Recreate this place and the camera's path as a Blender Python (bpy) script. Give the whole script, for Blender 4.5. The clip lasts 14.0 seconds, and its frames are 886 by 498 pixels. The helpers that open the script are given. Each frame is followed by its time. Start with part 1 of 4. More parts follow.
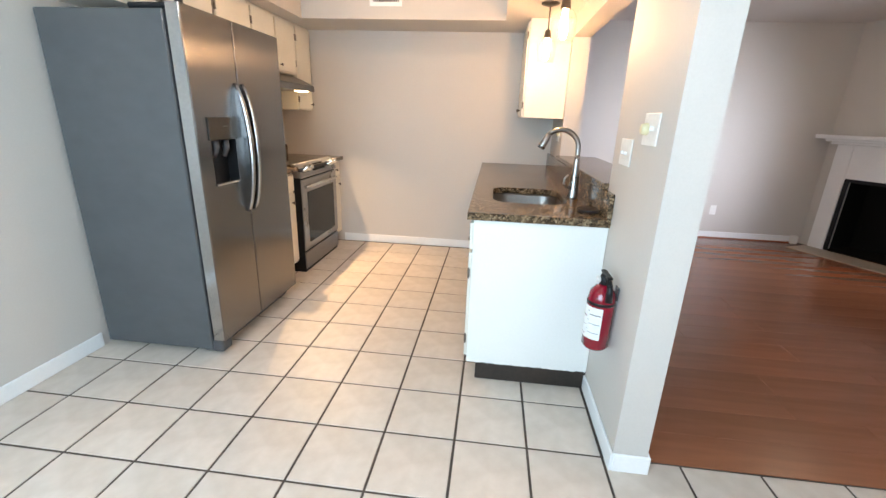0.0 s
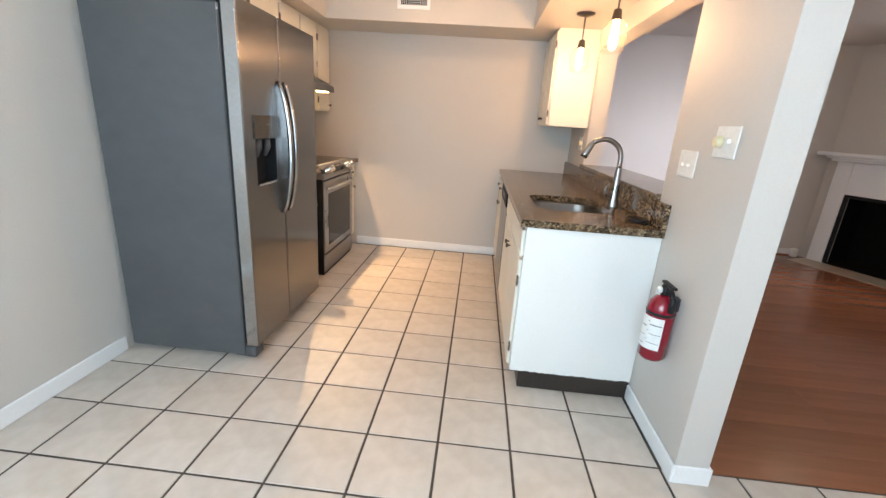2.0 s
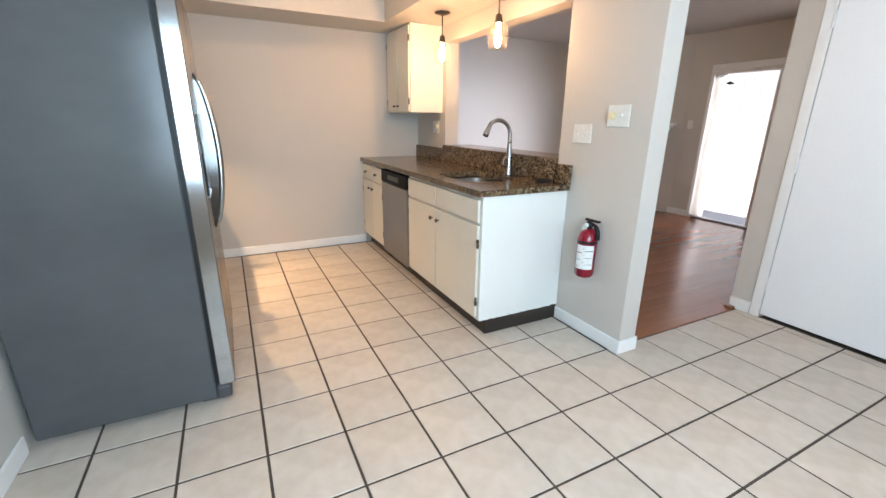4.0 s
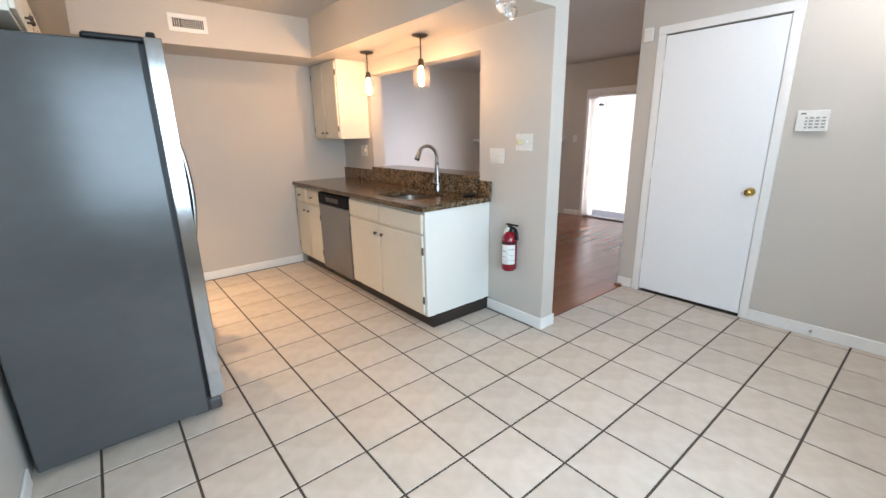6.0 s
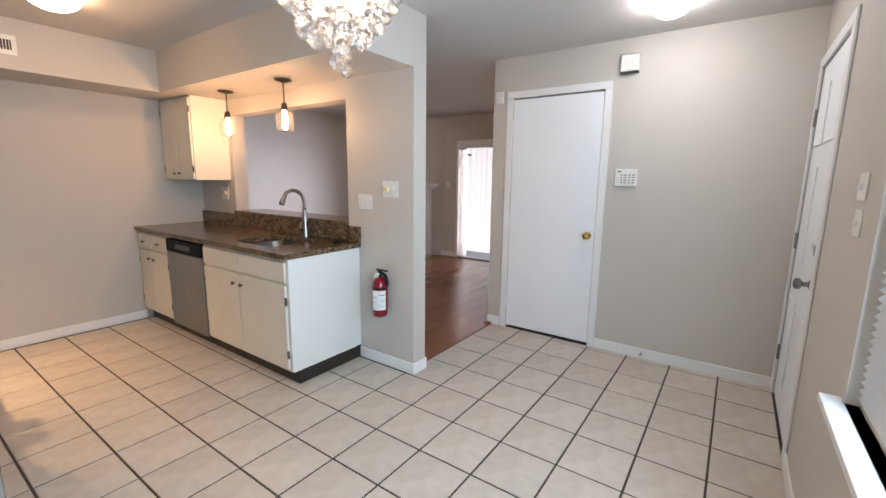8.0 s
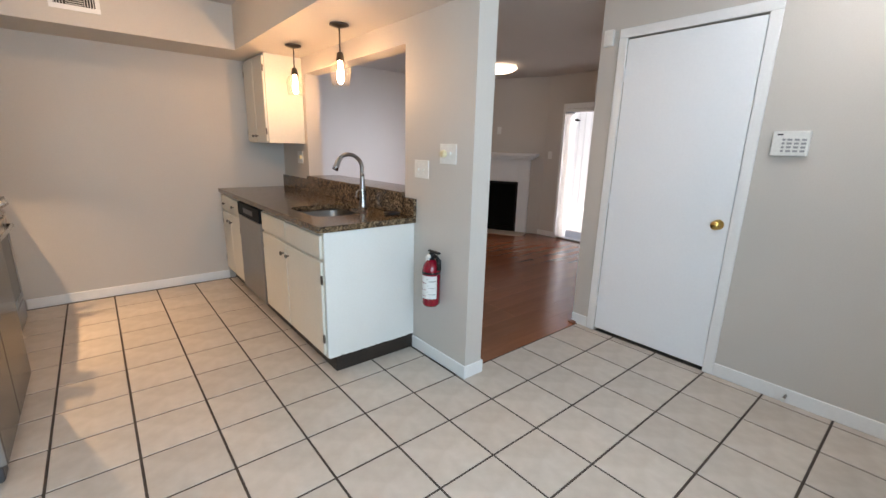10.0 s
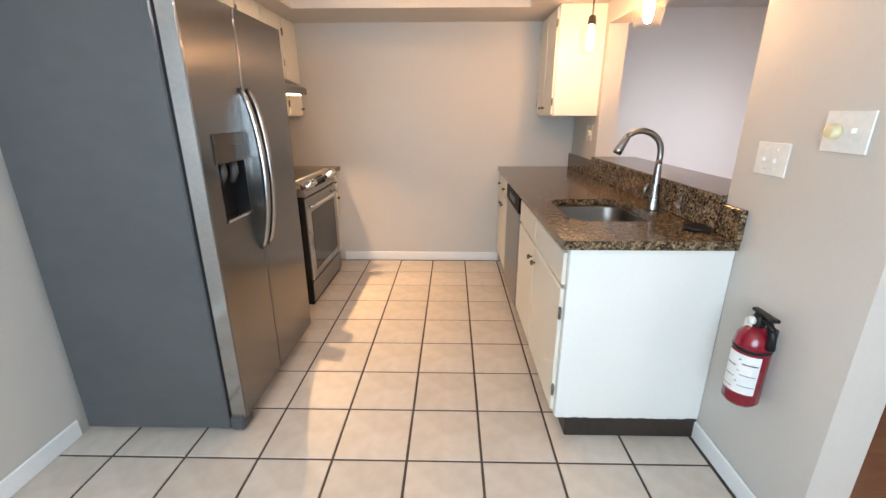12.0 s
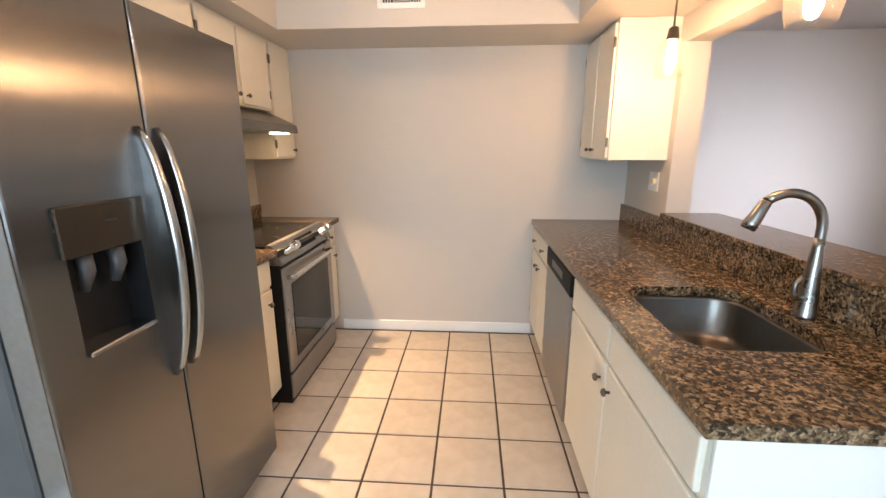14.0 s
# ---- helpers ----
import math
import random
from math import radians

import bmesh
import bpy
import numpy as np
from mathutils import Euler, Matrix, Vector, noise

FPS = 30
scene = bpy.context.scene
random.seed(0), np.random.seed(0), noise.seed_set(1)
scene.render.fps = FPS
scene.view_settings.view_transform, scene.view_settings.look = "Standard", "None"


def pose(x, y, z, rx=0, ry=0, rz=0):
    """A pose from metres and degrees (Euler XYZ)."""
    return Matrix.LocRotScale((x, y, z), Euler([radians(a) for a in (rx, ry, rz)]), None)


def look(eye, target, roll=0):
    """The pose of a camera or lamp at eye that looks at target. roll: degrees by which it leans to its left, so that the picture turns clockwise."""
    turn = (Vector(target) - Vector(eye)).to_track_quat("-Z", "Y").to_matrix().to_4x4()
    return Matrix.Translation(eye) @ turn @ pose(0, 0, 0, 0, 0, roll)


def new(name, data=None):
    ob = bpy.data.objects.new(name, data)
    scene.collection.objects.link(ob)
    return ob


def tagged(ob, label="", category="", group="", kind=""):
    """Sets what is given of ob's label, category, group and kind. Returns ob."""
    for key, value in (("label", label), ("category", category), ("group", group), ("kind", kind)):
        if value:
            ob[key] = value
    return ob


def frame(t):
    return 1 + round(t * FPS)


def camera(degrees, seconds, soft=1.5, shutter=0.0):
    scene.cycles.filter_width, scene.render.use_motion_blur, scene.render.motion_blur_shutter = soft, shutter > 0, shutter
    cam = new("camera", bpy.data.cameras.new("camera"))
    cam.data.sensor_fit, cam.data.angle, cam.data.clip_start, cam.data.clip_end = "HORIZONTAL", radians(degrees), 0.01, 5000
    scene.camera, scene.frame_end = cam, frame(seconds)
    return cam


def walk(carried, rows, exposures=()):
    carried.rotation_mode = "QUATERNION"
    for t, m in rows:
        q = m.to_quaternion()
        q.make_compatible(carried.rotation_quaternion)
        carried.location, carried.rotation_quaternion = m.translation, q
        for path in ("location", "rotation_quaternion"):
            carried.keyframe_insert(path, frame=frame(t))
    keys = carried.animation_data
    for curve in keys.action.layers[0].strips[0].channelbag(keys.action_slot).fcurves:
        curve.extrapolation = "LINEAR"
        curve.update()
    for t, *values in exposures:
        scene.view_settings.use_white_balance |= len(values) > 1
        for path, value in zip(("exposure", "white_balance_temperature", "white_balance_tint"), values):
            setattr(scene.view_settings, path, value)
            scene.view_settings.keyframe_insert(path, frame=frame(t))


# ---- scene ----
cam = camera(93.6, 14.0)
PATH = [
    (0, (-0.017, 0.049, 1.349), (-0.224, 1.944, 0.745), 2.0),
    (0.5, (0.056, -0.025, 1.367), (-0.234, 1.856, 0.753), 3.9),
    (1, (0.008, -0.034, 1.351), (-0.361, 1.828, 0.72), 4.7),
    (1.5, (-0.117, -0.01, 1.335), (-0.427, 1.868, 0.721), 4.7),
    (2, (-0.348, 0.045, 1.332), (-0.477, 1.955, 0.753), 3.9),
    (2.5, (-0.591, 0.193, 1.292), (-0.536, 2.111, 0.728), 2.7),
    (3, (-0.907, 0.275, 1.287), (-0.587, 2.173, 0.745), 2.0),
    (3.5, (-1.161, 0.214, 1.291), (-0.575, 2.043, 0.734), 1.0),
    (4, (-1.35, 0.018, 1.294), (-0.484, 1.722, 0.706), 0.7),
    (4.2, (-1.451, -0.028, 1.325), (-0.472, 1.605, 0.712), 0.8),
    (6.3, (-1.772, -0.247, 1.393), (-0.539, 1.246, 0.894), -1.1),
    (6.5, (-1.776, -0.243, 1.395), (-0.524, 1.245, 0.925), -1.1),
    (7, (-1.755, -0.254, 1.403), (-0.355, 1.118, 1.006), -0.4),
    (7.5, (-1.709, -0.298, 1.417), (-0.148, 0.902, 1.069), 0.4),
    (7.7, (-1.696, -0.319, 1.421), (-0.08, 0.811, 1.082), 0.7),
    (9.8, (-1.121, -0.224, 1.372), (0.262, 1.151, 0.929), 1.5),
    (10, (-1.032, -0.182, 1.37), (0.211, 1.31, 0.894), 1.5),
    (10.5, (-0.803, -0.001, 1.369), (0.089, 1.703, 0.822), 1.8),
    (11, (-0.589, 0.107, 1.392), (-0.113, 1.957, 0.801), 1.8),
    (11.5, (-0.54, 0.285, 1.396), (-0.388, 2.183, 0.781), 1.1),
    (12, (-0.544, 0.471, 1.379), (-0.586, 2.373, 0.764), -0.1),
    (12.5, (-0.483, 0.563, 1.403), (-0.629, 2.473, 0.827), -0.7),
    (13, (-0.49, 0.727, 1.396), (-0.667, 2.646, 0.868), -0.6),
    (13.5, (-0.558, 0.985, 1.405), (-0.755, 2.907, 0.886), -0.5),
    (14, (-0.575, 1.267, 1.428), (-0.705, 3.206, 0.964), -0.1),
]
walk(cam, [(t, look(eye, target, roll)) for t, eye, target, roll in PATH],
     [(0.0, 1.12, 6870, 17), (2.0, 0.92, 7140, 20), (3.0, 0.96, 7290, 21), (4.0, 0.89, 6990, 18), (6.5, 0.67, 7140, 21), (7.5, 0.44, 7190, 23),
      (10.0, 0.42, 7090, 20), (11.0, 0.78, 7090, 20), (12.5, 0.92, 7340, 22), (14.0, 1.0, 7070, 19)])

# ---- world and large lights ----
world = bpy.data.worlds.new("sky")
scene.world = world
world.use_nodes = True
wn = world.node_tree
sky = wn.nodes.new("ShaderNodeTexSky")
sky.sky_type = "NISHITA"
sky.sun_disc = False
sky.sun_elevation, sky.sun_rotation = radians(59), radians(-29)
wn.links.new(sky.outputs["Color"], wn.nodes["Background"].inputs["Color"])
wn.nodes["Background"].inputs["Strength"].default_value = 0.15


def lamp(name, kind, m, power, colour=(1, 1, 1), size=(0.1, 0.1), spread=180):
    data = bpy.data.lights.new(name, kind)
    data.energy, data.color = power, colour
    if kind == "AREA":
        data.shape, data.size, data.size_y = "RECTANGLE", size[0], size[1]
        data.spread = radians(spread)
    elif kind == "POINT":
        data.shadow_soft_size = size[0]
    elif kind == "SUN":
        data.angle = radians(size[0])
    ob = new(name, data)
    ob.matrix_world = m
    return ob


lamp("sun", "SUN", look((0, 0, 0), (0.25, -0.45, -0.857)), 5.0, (1.0, 0.95, 0.88), (0.5,))
WINDOW_LIGHT, SLIDER_LIGHT = 51, 15
lamp("window_daylight", "AREA", look((-0.95, -0.672, 1.38), (-0.95, 3, 1.38)), WINDOW_LIGHT, (0.51, 0.79, 1.0), (1.86, 1.2), 178)
lamp("slider_daylight", "AREA", look((4.66, 2.9, 1.05), (2.25, 5.23, 0.95)), SLIDER_LIGHT, (0.72, 0.83, 1.0), (0.9, 1.85), 50)
WARM = (1.0, 0.63, 0.33)
PENDANT, KITCHEN, HOOD, CHANDELIER, ENTRY, LIVING = 165, 25, 7.5, 64, 48, 3
lamp("hood_lamp", "AREA", look((-1.775, 3.94, 1.522), (-1.40, 3.45, 0)), HOOD, (1.0, 0.70, 0.38), (0.018, 0.018), 106)

# ---- materials ----


def mat(name, col, rough=0.5, metal=0.0, col2=None, scale=3.0, fine=60.0, bump=0.1, stretch=(1, 1, 1), rand=0.0, coat=0.0, emit=0.0, rvar=0.08, spec=0.5):
    """A surface with broad and fine variation of colour, gloss and relief."""
    m = bpy.data.materials.new(name)
    m.use_nodes = True
    t = m.node_tree
    b = t.nodes["Principled BSDF"]
    col2 = col2 or tuple(c * 0.86 for c in col)
    co = t.nodes.new("ShaderNodeTexCoord")
    mp = t.nodes.new("ShaderNodeMapping")
    mp.inputs["Scale"].default_value = stretch
    t.links.new(co.outputs["Object"], mp.inputs["Vector"])
    big, small = t.nodes.new("ShaderNodeTexNoise"), t.nodes.new("ShaderNodeTexNoise")
    for n, sc, d in ((big, scale, 4), (small, fine, 3)):
        n.inputs["Scale"].default_value, n.inputs["Detail"].default_value = sc, d
        t.links.new(mp.outputs["Vector"], n.inputs["Vector"])
    add = t.nodes.new("ShaderNodeMath")
    add.operation = "MULTIPLY_ADD"
    add.inputs[1].default_value = 0.45
    t.links.new(small.outputs["Fac"], add.inputs[0])
    half = t.nodes.new("ShaderNodeMath")
    half.operation = "MULTIPLY"
    half.inputs[1].default_value = 0.55
    t.links.new(big.outputs["Fac"], half.inputs[0])
    t.links.new(half.outputs[0], add.inputs[2])
    ramp = t.nodes.new("ShaderNodeValToRGB")
    ramp.color_ramp.elements[0].position, ramp.color_ramp.elements[1].position = 0.36, 0.64
    ramp.color_ramp.elements[0].color, ramp.color_ramp.elements[1].color = (*col2, 1), (*col, 1)
    t.links.new(add.outputs[0], ramp.inputs["Fac"])
    out = ramp.outputs["Color"]
    if rand:
        info = t.nodes.new("ShaderNodeObjectInfo")
        hsv = t.nodes.new("ShaderNodeHueSaturation")
        r = t.nodes.new("ShaderNodeMapRange")
        r.inputs["To Min"].default_value, r.inputs["To Max"].default_value = 1 - rand, 1 + rand
        t.links.new(info.outputs["Random"], r.inputs["Value"])
        t.links.new(r.outputs[0], hsv.inputs["Value"])
        t.links.new(out, hsv.inputs["Color"])
        out = hsv.outputs["Color"]
    t.links.new(out, b.inputs["Base Color"])
    rr = t.nodes.new("ShaderNodeMapRange")
    rr.inputs["To Min"].default_value, rr.inputs["To Max"].default_value = max(0.02, rough - rvar), min(1, rough + rvar)
    t.links.new(big.outputs["Fac"], rr.inputs["Value"])
    t.links.new(rr.outputs[0], b.inputs["Roughness"])
    b.inputs["Metallic"].default_value = metal
    b.inputs["Specular IOR Level"].default_value = spec
    b.inputs["Coat Weight"].default_value = coat
    b.inputs["Coat Roughness"].default_value = 0.12
    if bump:
        bp = t.nodes.new("ShaderNodeBump")
        bp.inputs["Strength"].default_value, bp.inputs["Distance"].default_value = bump, 0.002
        t.links.new(small.outputs["Fac"], bp.inputs["Height"])
        t.links.new(bp.outputs["Normal"], b.inputs["Normal"])
    if emit:
        b.inputs["Emission Color"].default_value = (*col, 1)
        b.inputs["Emission Strength"].default_value = emit
    return m


def glass(name, tint=(1, 1, 1), gloss=0.6):
    """Thin clear glass: it lets light through and mirrors at its edges."""
    m = bpy.data.materials.new(name)
    m.use_nodes = True
    t = m.node_tree
    t.nodes.remove(t.nodes["Principled BSDF"])
    tr, gl, mix, lw = (t.nodes.new("ShaderNode" + k) for k in ("BsdfTransparent", "BsdfGlossy", "MixShader", "LayerWeight"))
    tr.inputs["Color"].default_value = (*tint, 1)
    gl.inputs["Roughness"].default_value = 0.03
    pw = t.nodes.new("ShaderNodeMath")
    pw.operation, pw.inputs[1].default_value = "POWER", 3.0
    rg2 = t.nodes.new("ShaderNodeMapRange")
    rg2.inputs["To Min"].default_value, rg2.inputs["To Max"].default_value = 0.04, gloss
    t.links.new(lw.outputs["Facing"], pw.inputs[0])
    t.links.new(pw.outputs[0], rg2.inputs["Value"])
    t.links.new(rg2.outputs[0], mix.inputs["Fac"])
    t.links.new(tr.outputs[0], mix.inputs[1])
    t.links.new(gl.outputs[0], mix.inputs[2])
    t.links.new(mix.outputs[0], t.nodes["Material Output"].inputs["Surface"])
    return m


def seeded(m, share):
    """Adds a little milky scatter to clear glass."""
    t = m.node_tree
    out = t.nodes["Material Output"]
    first = out.inputs["Surface"].links[0].from_socket
    tl, mix = t.nodes.new("ShaderNodeBsdfTranslucent"), t.nodes.new("ShaderNodeMixShader")
    tl.inputs["Color"].default_value = (1.0, 0.95, 0.88, 1)
    mix.inputs["Fac"].default_value = share
    t.links.new(first, mix.inputs[1])
    t.links.new(tl.outputs[0], mix.inputs[2])
    t.links.new(mix.outputs[0], out.inputs["Surface"])
    return m


def crystal(name):
    """Solid clear glass that bends light, part of which passes straight on."""
    m = bpy.data.materials.new(name)
    m.use_nodes = True
    t = m.node_tree
    t.nodes.remove(t.nodes["Principled BSDF"])
    tr, gl, mix = (t.nodes.new("ShaderNode" + k) for k in ("BsdfTransparent", "BsdfGlass", "MixShader"))
    gl.inputs["Roughness"].default_value, gl.inputs["IOR"].default_value = 0.02, 1.5
    mix.inputs["Fac"].default_value = 0.6
    t.links.new(tr.outputs[0], mix.inputs[1])
    t.links.new(gl.outputs[0], mix.inputs[2])
    t.links.new(mix.outputs[0], t.nodes["Material Output"].inputs["Surface"])
    return m


def glow(name, col, strength):
    m = bpy.data.materials.new(name)
    m.use_nodes = True
    b = m.node_tree.nodes["Principled BSDF"]
    b.inputs["Base Color"].default_value = (*col, 1)
    b.inputs["Emission Color"].default_value = (*col, 1)
    b.inputs["Emission Strength"].default_value = strength
    return m


def granite_mat():
    m = mat("granite", (0.3, 0.2, 0.12), 0.16, rvar=0.05, bump=0)
    t = m.node_tree
    b = t.nodes["Principled BSDF"]
    co = t.nodes.new("ShaderNodeTexCoord")
    n1, n2, n3, v = (t.nodes.new("ShaderNodeTex" + k) for k in ("Noise", "Noise", "Noise", "Voronoi"))
    n1.inputs["Scale"].default_value, n1.inputs["Detail"].default_value = 30, 5
    n2.inputs["Scale"].default_value, n2.inputs["Detail"].default_value = 150, 3
    n3.inputs["Scale"].default_value, n3.inputs["Detail"].default_value = 60, 2
    v.inputs["Scale"].default_value, v.inputs["Randomness"].default_value = 118, 1.0
    for n in (n1, n2, n3):
        t.links.new(co.outputs["Object"], n.inputs["Vector"])
    # crystals: warped cells, each of its own tone
    warp = t.nodes.new("ShaderNodeMix")
    warp.data_type, warp.blend_type, warp.clamp_result = "RGBA", "ADD", False
    warp.inputs["Factor"].default_value = 0.018
    t.links.new(co.outputs["Object"], warp.inputs["A"])
    t.links.new(n3.outputs["Color"], warp.inputs["B"])
    t.links.new(warp.outputs["Result"], v.inputs["Vector"])
    tone = t.nodes.new("ShaderNodeSeparateColor")
    t.links.new(v.outputs["Color"], tone.inputs["Color"])
    mx, my = t.nodes.new("ShaderNodeMix"), t.nodes.new("ShaderNodeMix")
    mx.inputs["Factor"].default_value, my.inputs["Factor"].default_value = 0.55, 0.30
    t.links.new(tone.outputs["Red"], mx.inputs["A"])
    t.links.new(n1.outputs["Fac"], mx.inputs["B"])
    t.links.new(mx.outputs["Result"], my.inputs["A"])
    t.links.new(n2.outputs["Fac"], my.inputs["B"])
    ramp = t.nodes.new("ShaderNodeValToRGB")
    e = ramp.color_ramp.elements
    e[0].position, e[0].color = 0.29, (0.012, 0.008, 0.006, 1)
    e[1].position, e[1].color = 0.69, (0.32, 0.225, 0.14, 1)
    for p, c in ((0.39, (0.036, 0.022, 0.012, 1)), (0.48, (0.092, 0.058, 0.031, 1)), (0.57, (0.17, 0.11, 0.06, 1))):
        k = e.new(p)
        k.color = c
    t.links.new(my.outputs["Result"], ramp.inputs["Fac"])
    dark = t.nodes.new("ShaderNodeMix")
    dark.data_type, dark.blend_type = "RGBA", "MULTIPLY"
    lt = t.nodes.new("ShaderNodeMapRange")
    lt.inputs["From Min"].default_value, lt.inputs["From Max"].default_value = 0.3, 0.7
    lt.inputs["To Min"].default_value, lt.inputs["To Max"].default_value = 0.7, 1.2
    t.links.new(n2.outputs["Fac"], lt.inputs["Value"])
    dark.inputs["Factor"].default_value = 0.7
    t.links.new(ramp.outputs["Color"], dark.inputs["A"])
    t.links.new(lt.outputs[0], dark.inputs["B"])
    t.links.new(dark.outputs["Result"], b.inputs["Base Color"])
    b.inputs["Specular IOR Level"].default_value = 0.42
    return m


def wood_mat(name, light, dark, along="X", rough=0.30):
    m = mat(name, light, rough, col2=dark, scale=2.2, fine=26, bump=0.015, stretch=(0.09, 1, 1) if along == "X" else (1, 0.09, 1), rand=0.07, coat=0.1)
    return m


WALL = mat("greige_wall_paint", (0.550, 0.512, 0.468), 0.62, col2=(0.52, 0.484, 0.441), scale=0.8, fine=140, bump=0.12)
CEIL = mat("ceiling_paint", (0.60, 0.57, 0.54), 0.8, col2=(0.57, 0.54, 0.51), scale=1.2, fine=110, bump=0.25)
TRIM = mat("white_trim_paint", (0.80, 0.80, 0.79), 0.38, col2=(0.76, 0.76, 0.75), scale=3, fine=60, bump=0.05)
DOORW = mat("white_door_paint", (0.84, 0.86, 0.88), 0.42, col2=(0.81, 0.83, 0.85), scale=1.5, fine=70, bump=0.06)
CAB = mat("cream_cabinet_paint", (0.74, 0.70, 0.61), 0.42, col2=(0.69, 0.65, 0.56), scale=2.5, fine=70, bump=0.08)
CABSIDE = mat("white_panel_paint", (0.76, 0.76, 0.73), 0.45, col2=(0.73, 0.73, 0.69), scale=2, fine=90, bump=0.1)
TOE = mat("dark_toe_vinyl", (0.035, 0.024, 0.018), 0.45, col2=(0.02, 0.014, 0.011), bump=0.1)
TILE = mat("cream_ceramic", (0.60, 0.525, 0.455), 0.42, col2=(0.50, 0.425, 0.355), scale=4.5, fine=15, bump=0.05, rand=0.05, rvar=0.1)
GROUT = mat("brown_grout", (0.085, 0.062, 0.048), 0.85, col2=(0.05, 0.036, 0.028), scale=8, fine=120, bump=0.4)
STEEL = mat("brushed_steel", (0.235, 0.227, 0.222), 0.22, 1.0, col2=(0.21, 0.205, 0.201), scale=1.5, fine=90, stretch=(1, 0.05, 1), bump=0, rvar=0.012)
tan = STEEL.node_tree.nodes.new("ShaderNodeTangent")
tan.direction_type, tan.axis = "RADIAL", "Z"
STEEL.node_tree.links.new(tan.outputs["Tangent"], STEEL.node_tree.nodes["Principled BSDF"].inputs["Tangent"])
STEEL.node_tree.nodes["Principled BSDF"].inputs["Anisotropic"].default_value = 0.98
SINK_STEEL = mat("satin_sink_steel", (0.20, 0.185, 0.17), 0.30, 1.0, bump=0, rvar=0.03)
STEEL_EDGE = mat("polished_steel", (0.66, 0.66, 0.66), 0.2, 1.0, bump=0.02, rvar=0.05)
HANDLE = mat("satin_handle_steel", (0.44, 0.43, 0.42), 0.22, 1.0, bump=0, rvar=0.03)
EDGE = mat("satin_light_steel", (0.46, 0.47, 0.48), 0.13, 1.0, bump=0, rvar=0.02)
NICKEL = mat("brushed_nickel", (0.34, 0.32, 0.30), 0.28, 1.0, bump=0.03)
BRONZE = mat("bronze_panel", (0.095, 0.08, 0.065), 0.22, 0.7, bump=0)
BRASS = mat("polished_brass", (0.75, 0.50, 0.16), 0.2, 1.0, bump=0.02)
PEWTER = mat("dark_pewter", (0.17, 0.15, 0.13), 0.35, 1.0, bump=0.05)
FRIDGE_SIDE = mat("grey_painted_steel", (0.078, 0.082, 0.084), 0.20, 0.0, col2=(0.069, 0.073, 0.075), scale=6.0, fine=16, bump=0.20, rvar=0.08, stretch=(0.6, 1, 1), spec=0.5)
BLACK = mat("black_plastic", (0.012, 0.012, 0.013), 0.4, bump=0.05, spec=0.25)
MATTBLACK = mat("matt_black_plastic", (0.008, 0.008, 0.009), 0.55, bump=0.05, spec=0.1)
DARKGREY = mat("dark_grey_plastic", (0.06, 0.06, 0.065), 0.4, bump=0.05)
BLACKGLASS = mat("black_glass", (0.006, 0.006, 0.006), 0.12, bump=0, rvar=0.03, spec=0.06)
OVENGLASS = mat("oven_window_glass", (0.012, 0.014, 0.015), 0.07, bump=0, rvar=0.02, spec=0.2)
RANGE_STEEL = mat("satin_range_steel", (0.33, 0.32, 0.31), 0.28, 1.0, bump=0, rvar=0.03)
DISH_STEEL = mat("satin_dishwasher_steel", (0.34, 0.33, 0.32), 0.36, 1.0, bump=0, rvar=0.03)
KEYGREY = mat("grey_rubber_key", (0.34, 0.34, 0.34), 0.5, bump=0.02)
WHITEP = mat("white_plastic", (0.80, 0.79, 0.75), 0.4, bump=0.03)
IVORY = mat("ivory_plastic", (0.78, 0.68, 0.42), 0.4, bump=0.03)
RED = mat("red_enamel", (0.26, 0.004, 0.017), 0.23, col2=(0.225, 0.003, 0.014), bump=0.03, coat=0.3)
PAPER = mat("white_label", (0.82, 0.82, 0.80), 0.5, bump=0.02)
INK = mat("black_print", (0.03, 0.03, 0.03), 0.5, bump=0)
GRANITE = granite_mat()
LAMINATE = wood_mat("red_brown_laminate", (0.275, 0.102, 0.048), (0.215, 0.076, 0.035), rough=0.25)
FIREBOX = mat("sooty_brick", (0.010, 0.009, 0.008), 0.95, bump=0.3, spec=0.1)
STONE = mat("beige_hearth_tile", (0.42, 0.35, 0.27), 0.35, bump=0.1)
CONCRETE = mat("patio_concrete", (0.66, 0.65, 0.63), 0.85, fine=40, bump=0.4)
GRASS = mat("lawn_ground", (0.09, 0.12, 0.05), 0.9, col2=(0.05, 0.08, 0.03), bump=0.5)
BACKDROP = mat("white_boards", (0.85, 0.85, 0.85), 0.6, bump=0.1)
BLIND = mat("white_blind_vinyl", (0.85, 0.87, 0.90), 0.5, bump=0)
BLIND.node_tree.nodes["Principled BSDF"].inputs["Transmission Weight"].default_value = 0.35
CLEAR = glass("clear_glass", (0.97, 0.98, 0.98))
VANE = seeded(glass("white_vane_vinyl", (0.93, 0.95, 0.98), 0.2), 0.45)
CRYSTAL = crystal("clear_crystal")
AMBER = seeded(glass("seeded_glass", (0.995, 0.985, 0.965), 0.35), 0.006)
BULB = glow("warm_bulb", WARM, PENDANT)
CHAND_BULB = glow("chandelier_bulb", (1.0, 0.74, 0.47), CHANDELIER)
KIT_GLOW = glow("warm_diffuser", (1.0, 0.70, 0.42), KITCHEN)
HOOD_GLOW = glow("hood_lens", (1.0, 0.72, 0.38), 8)
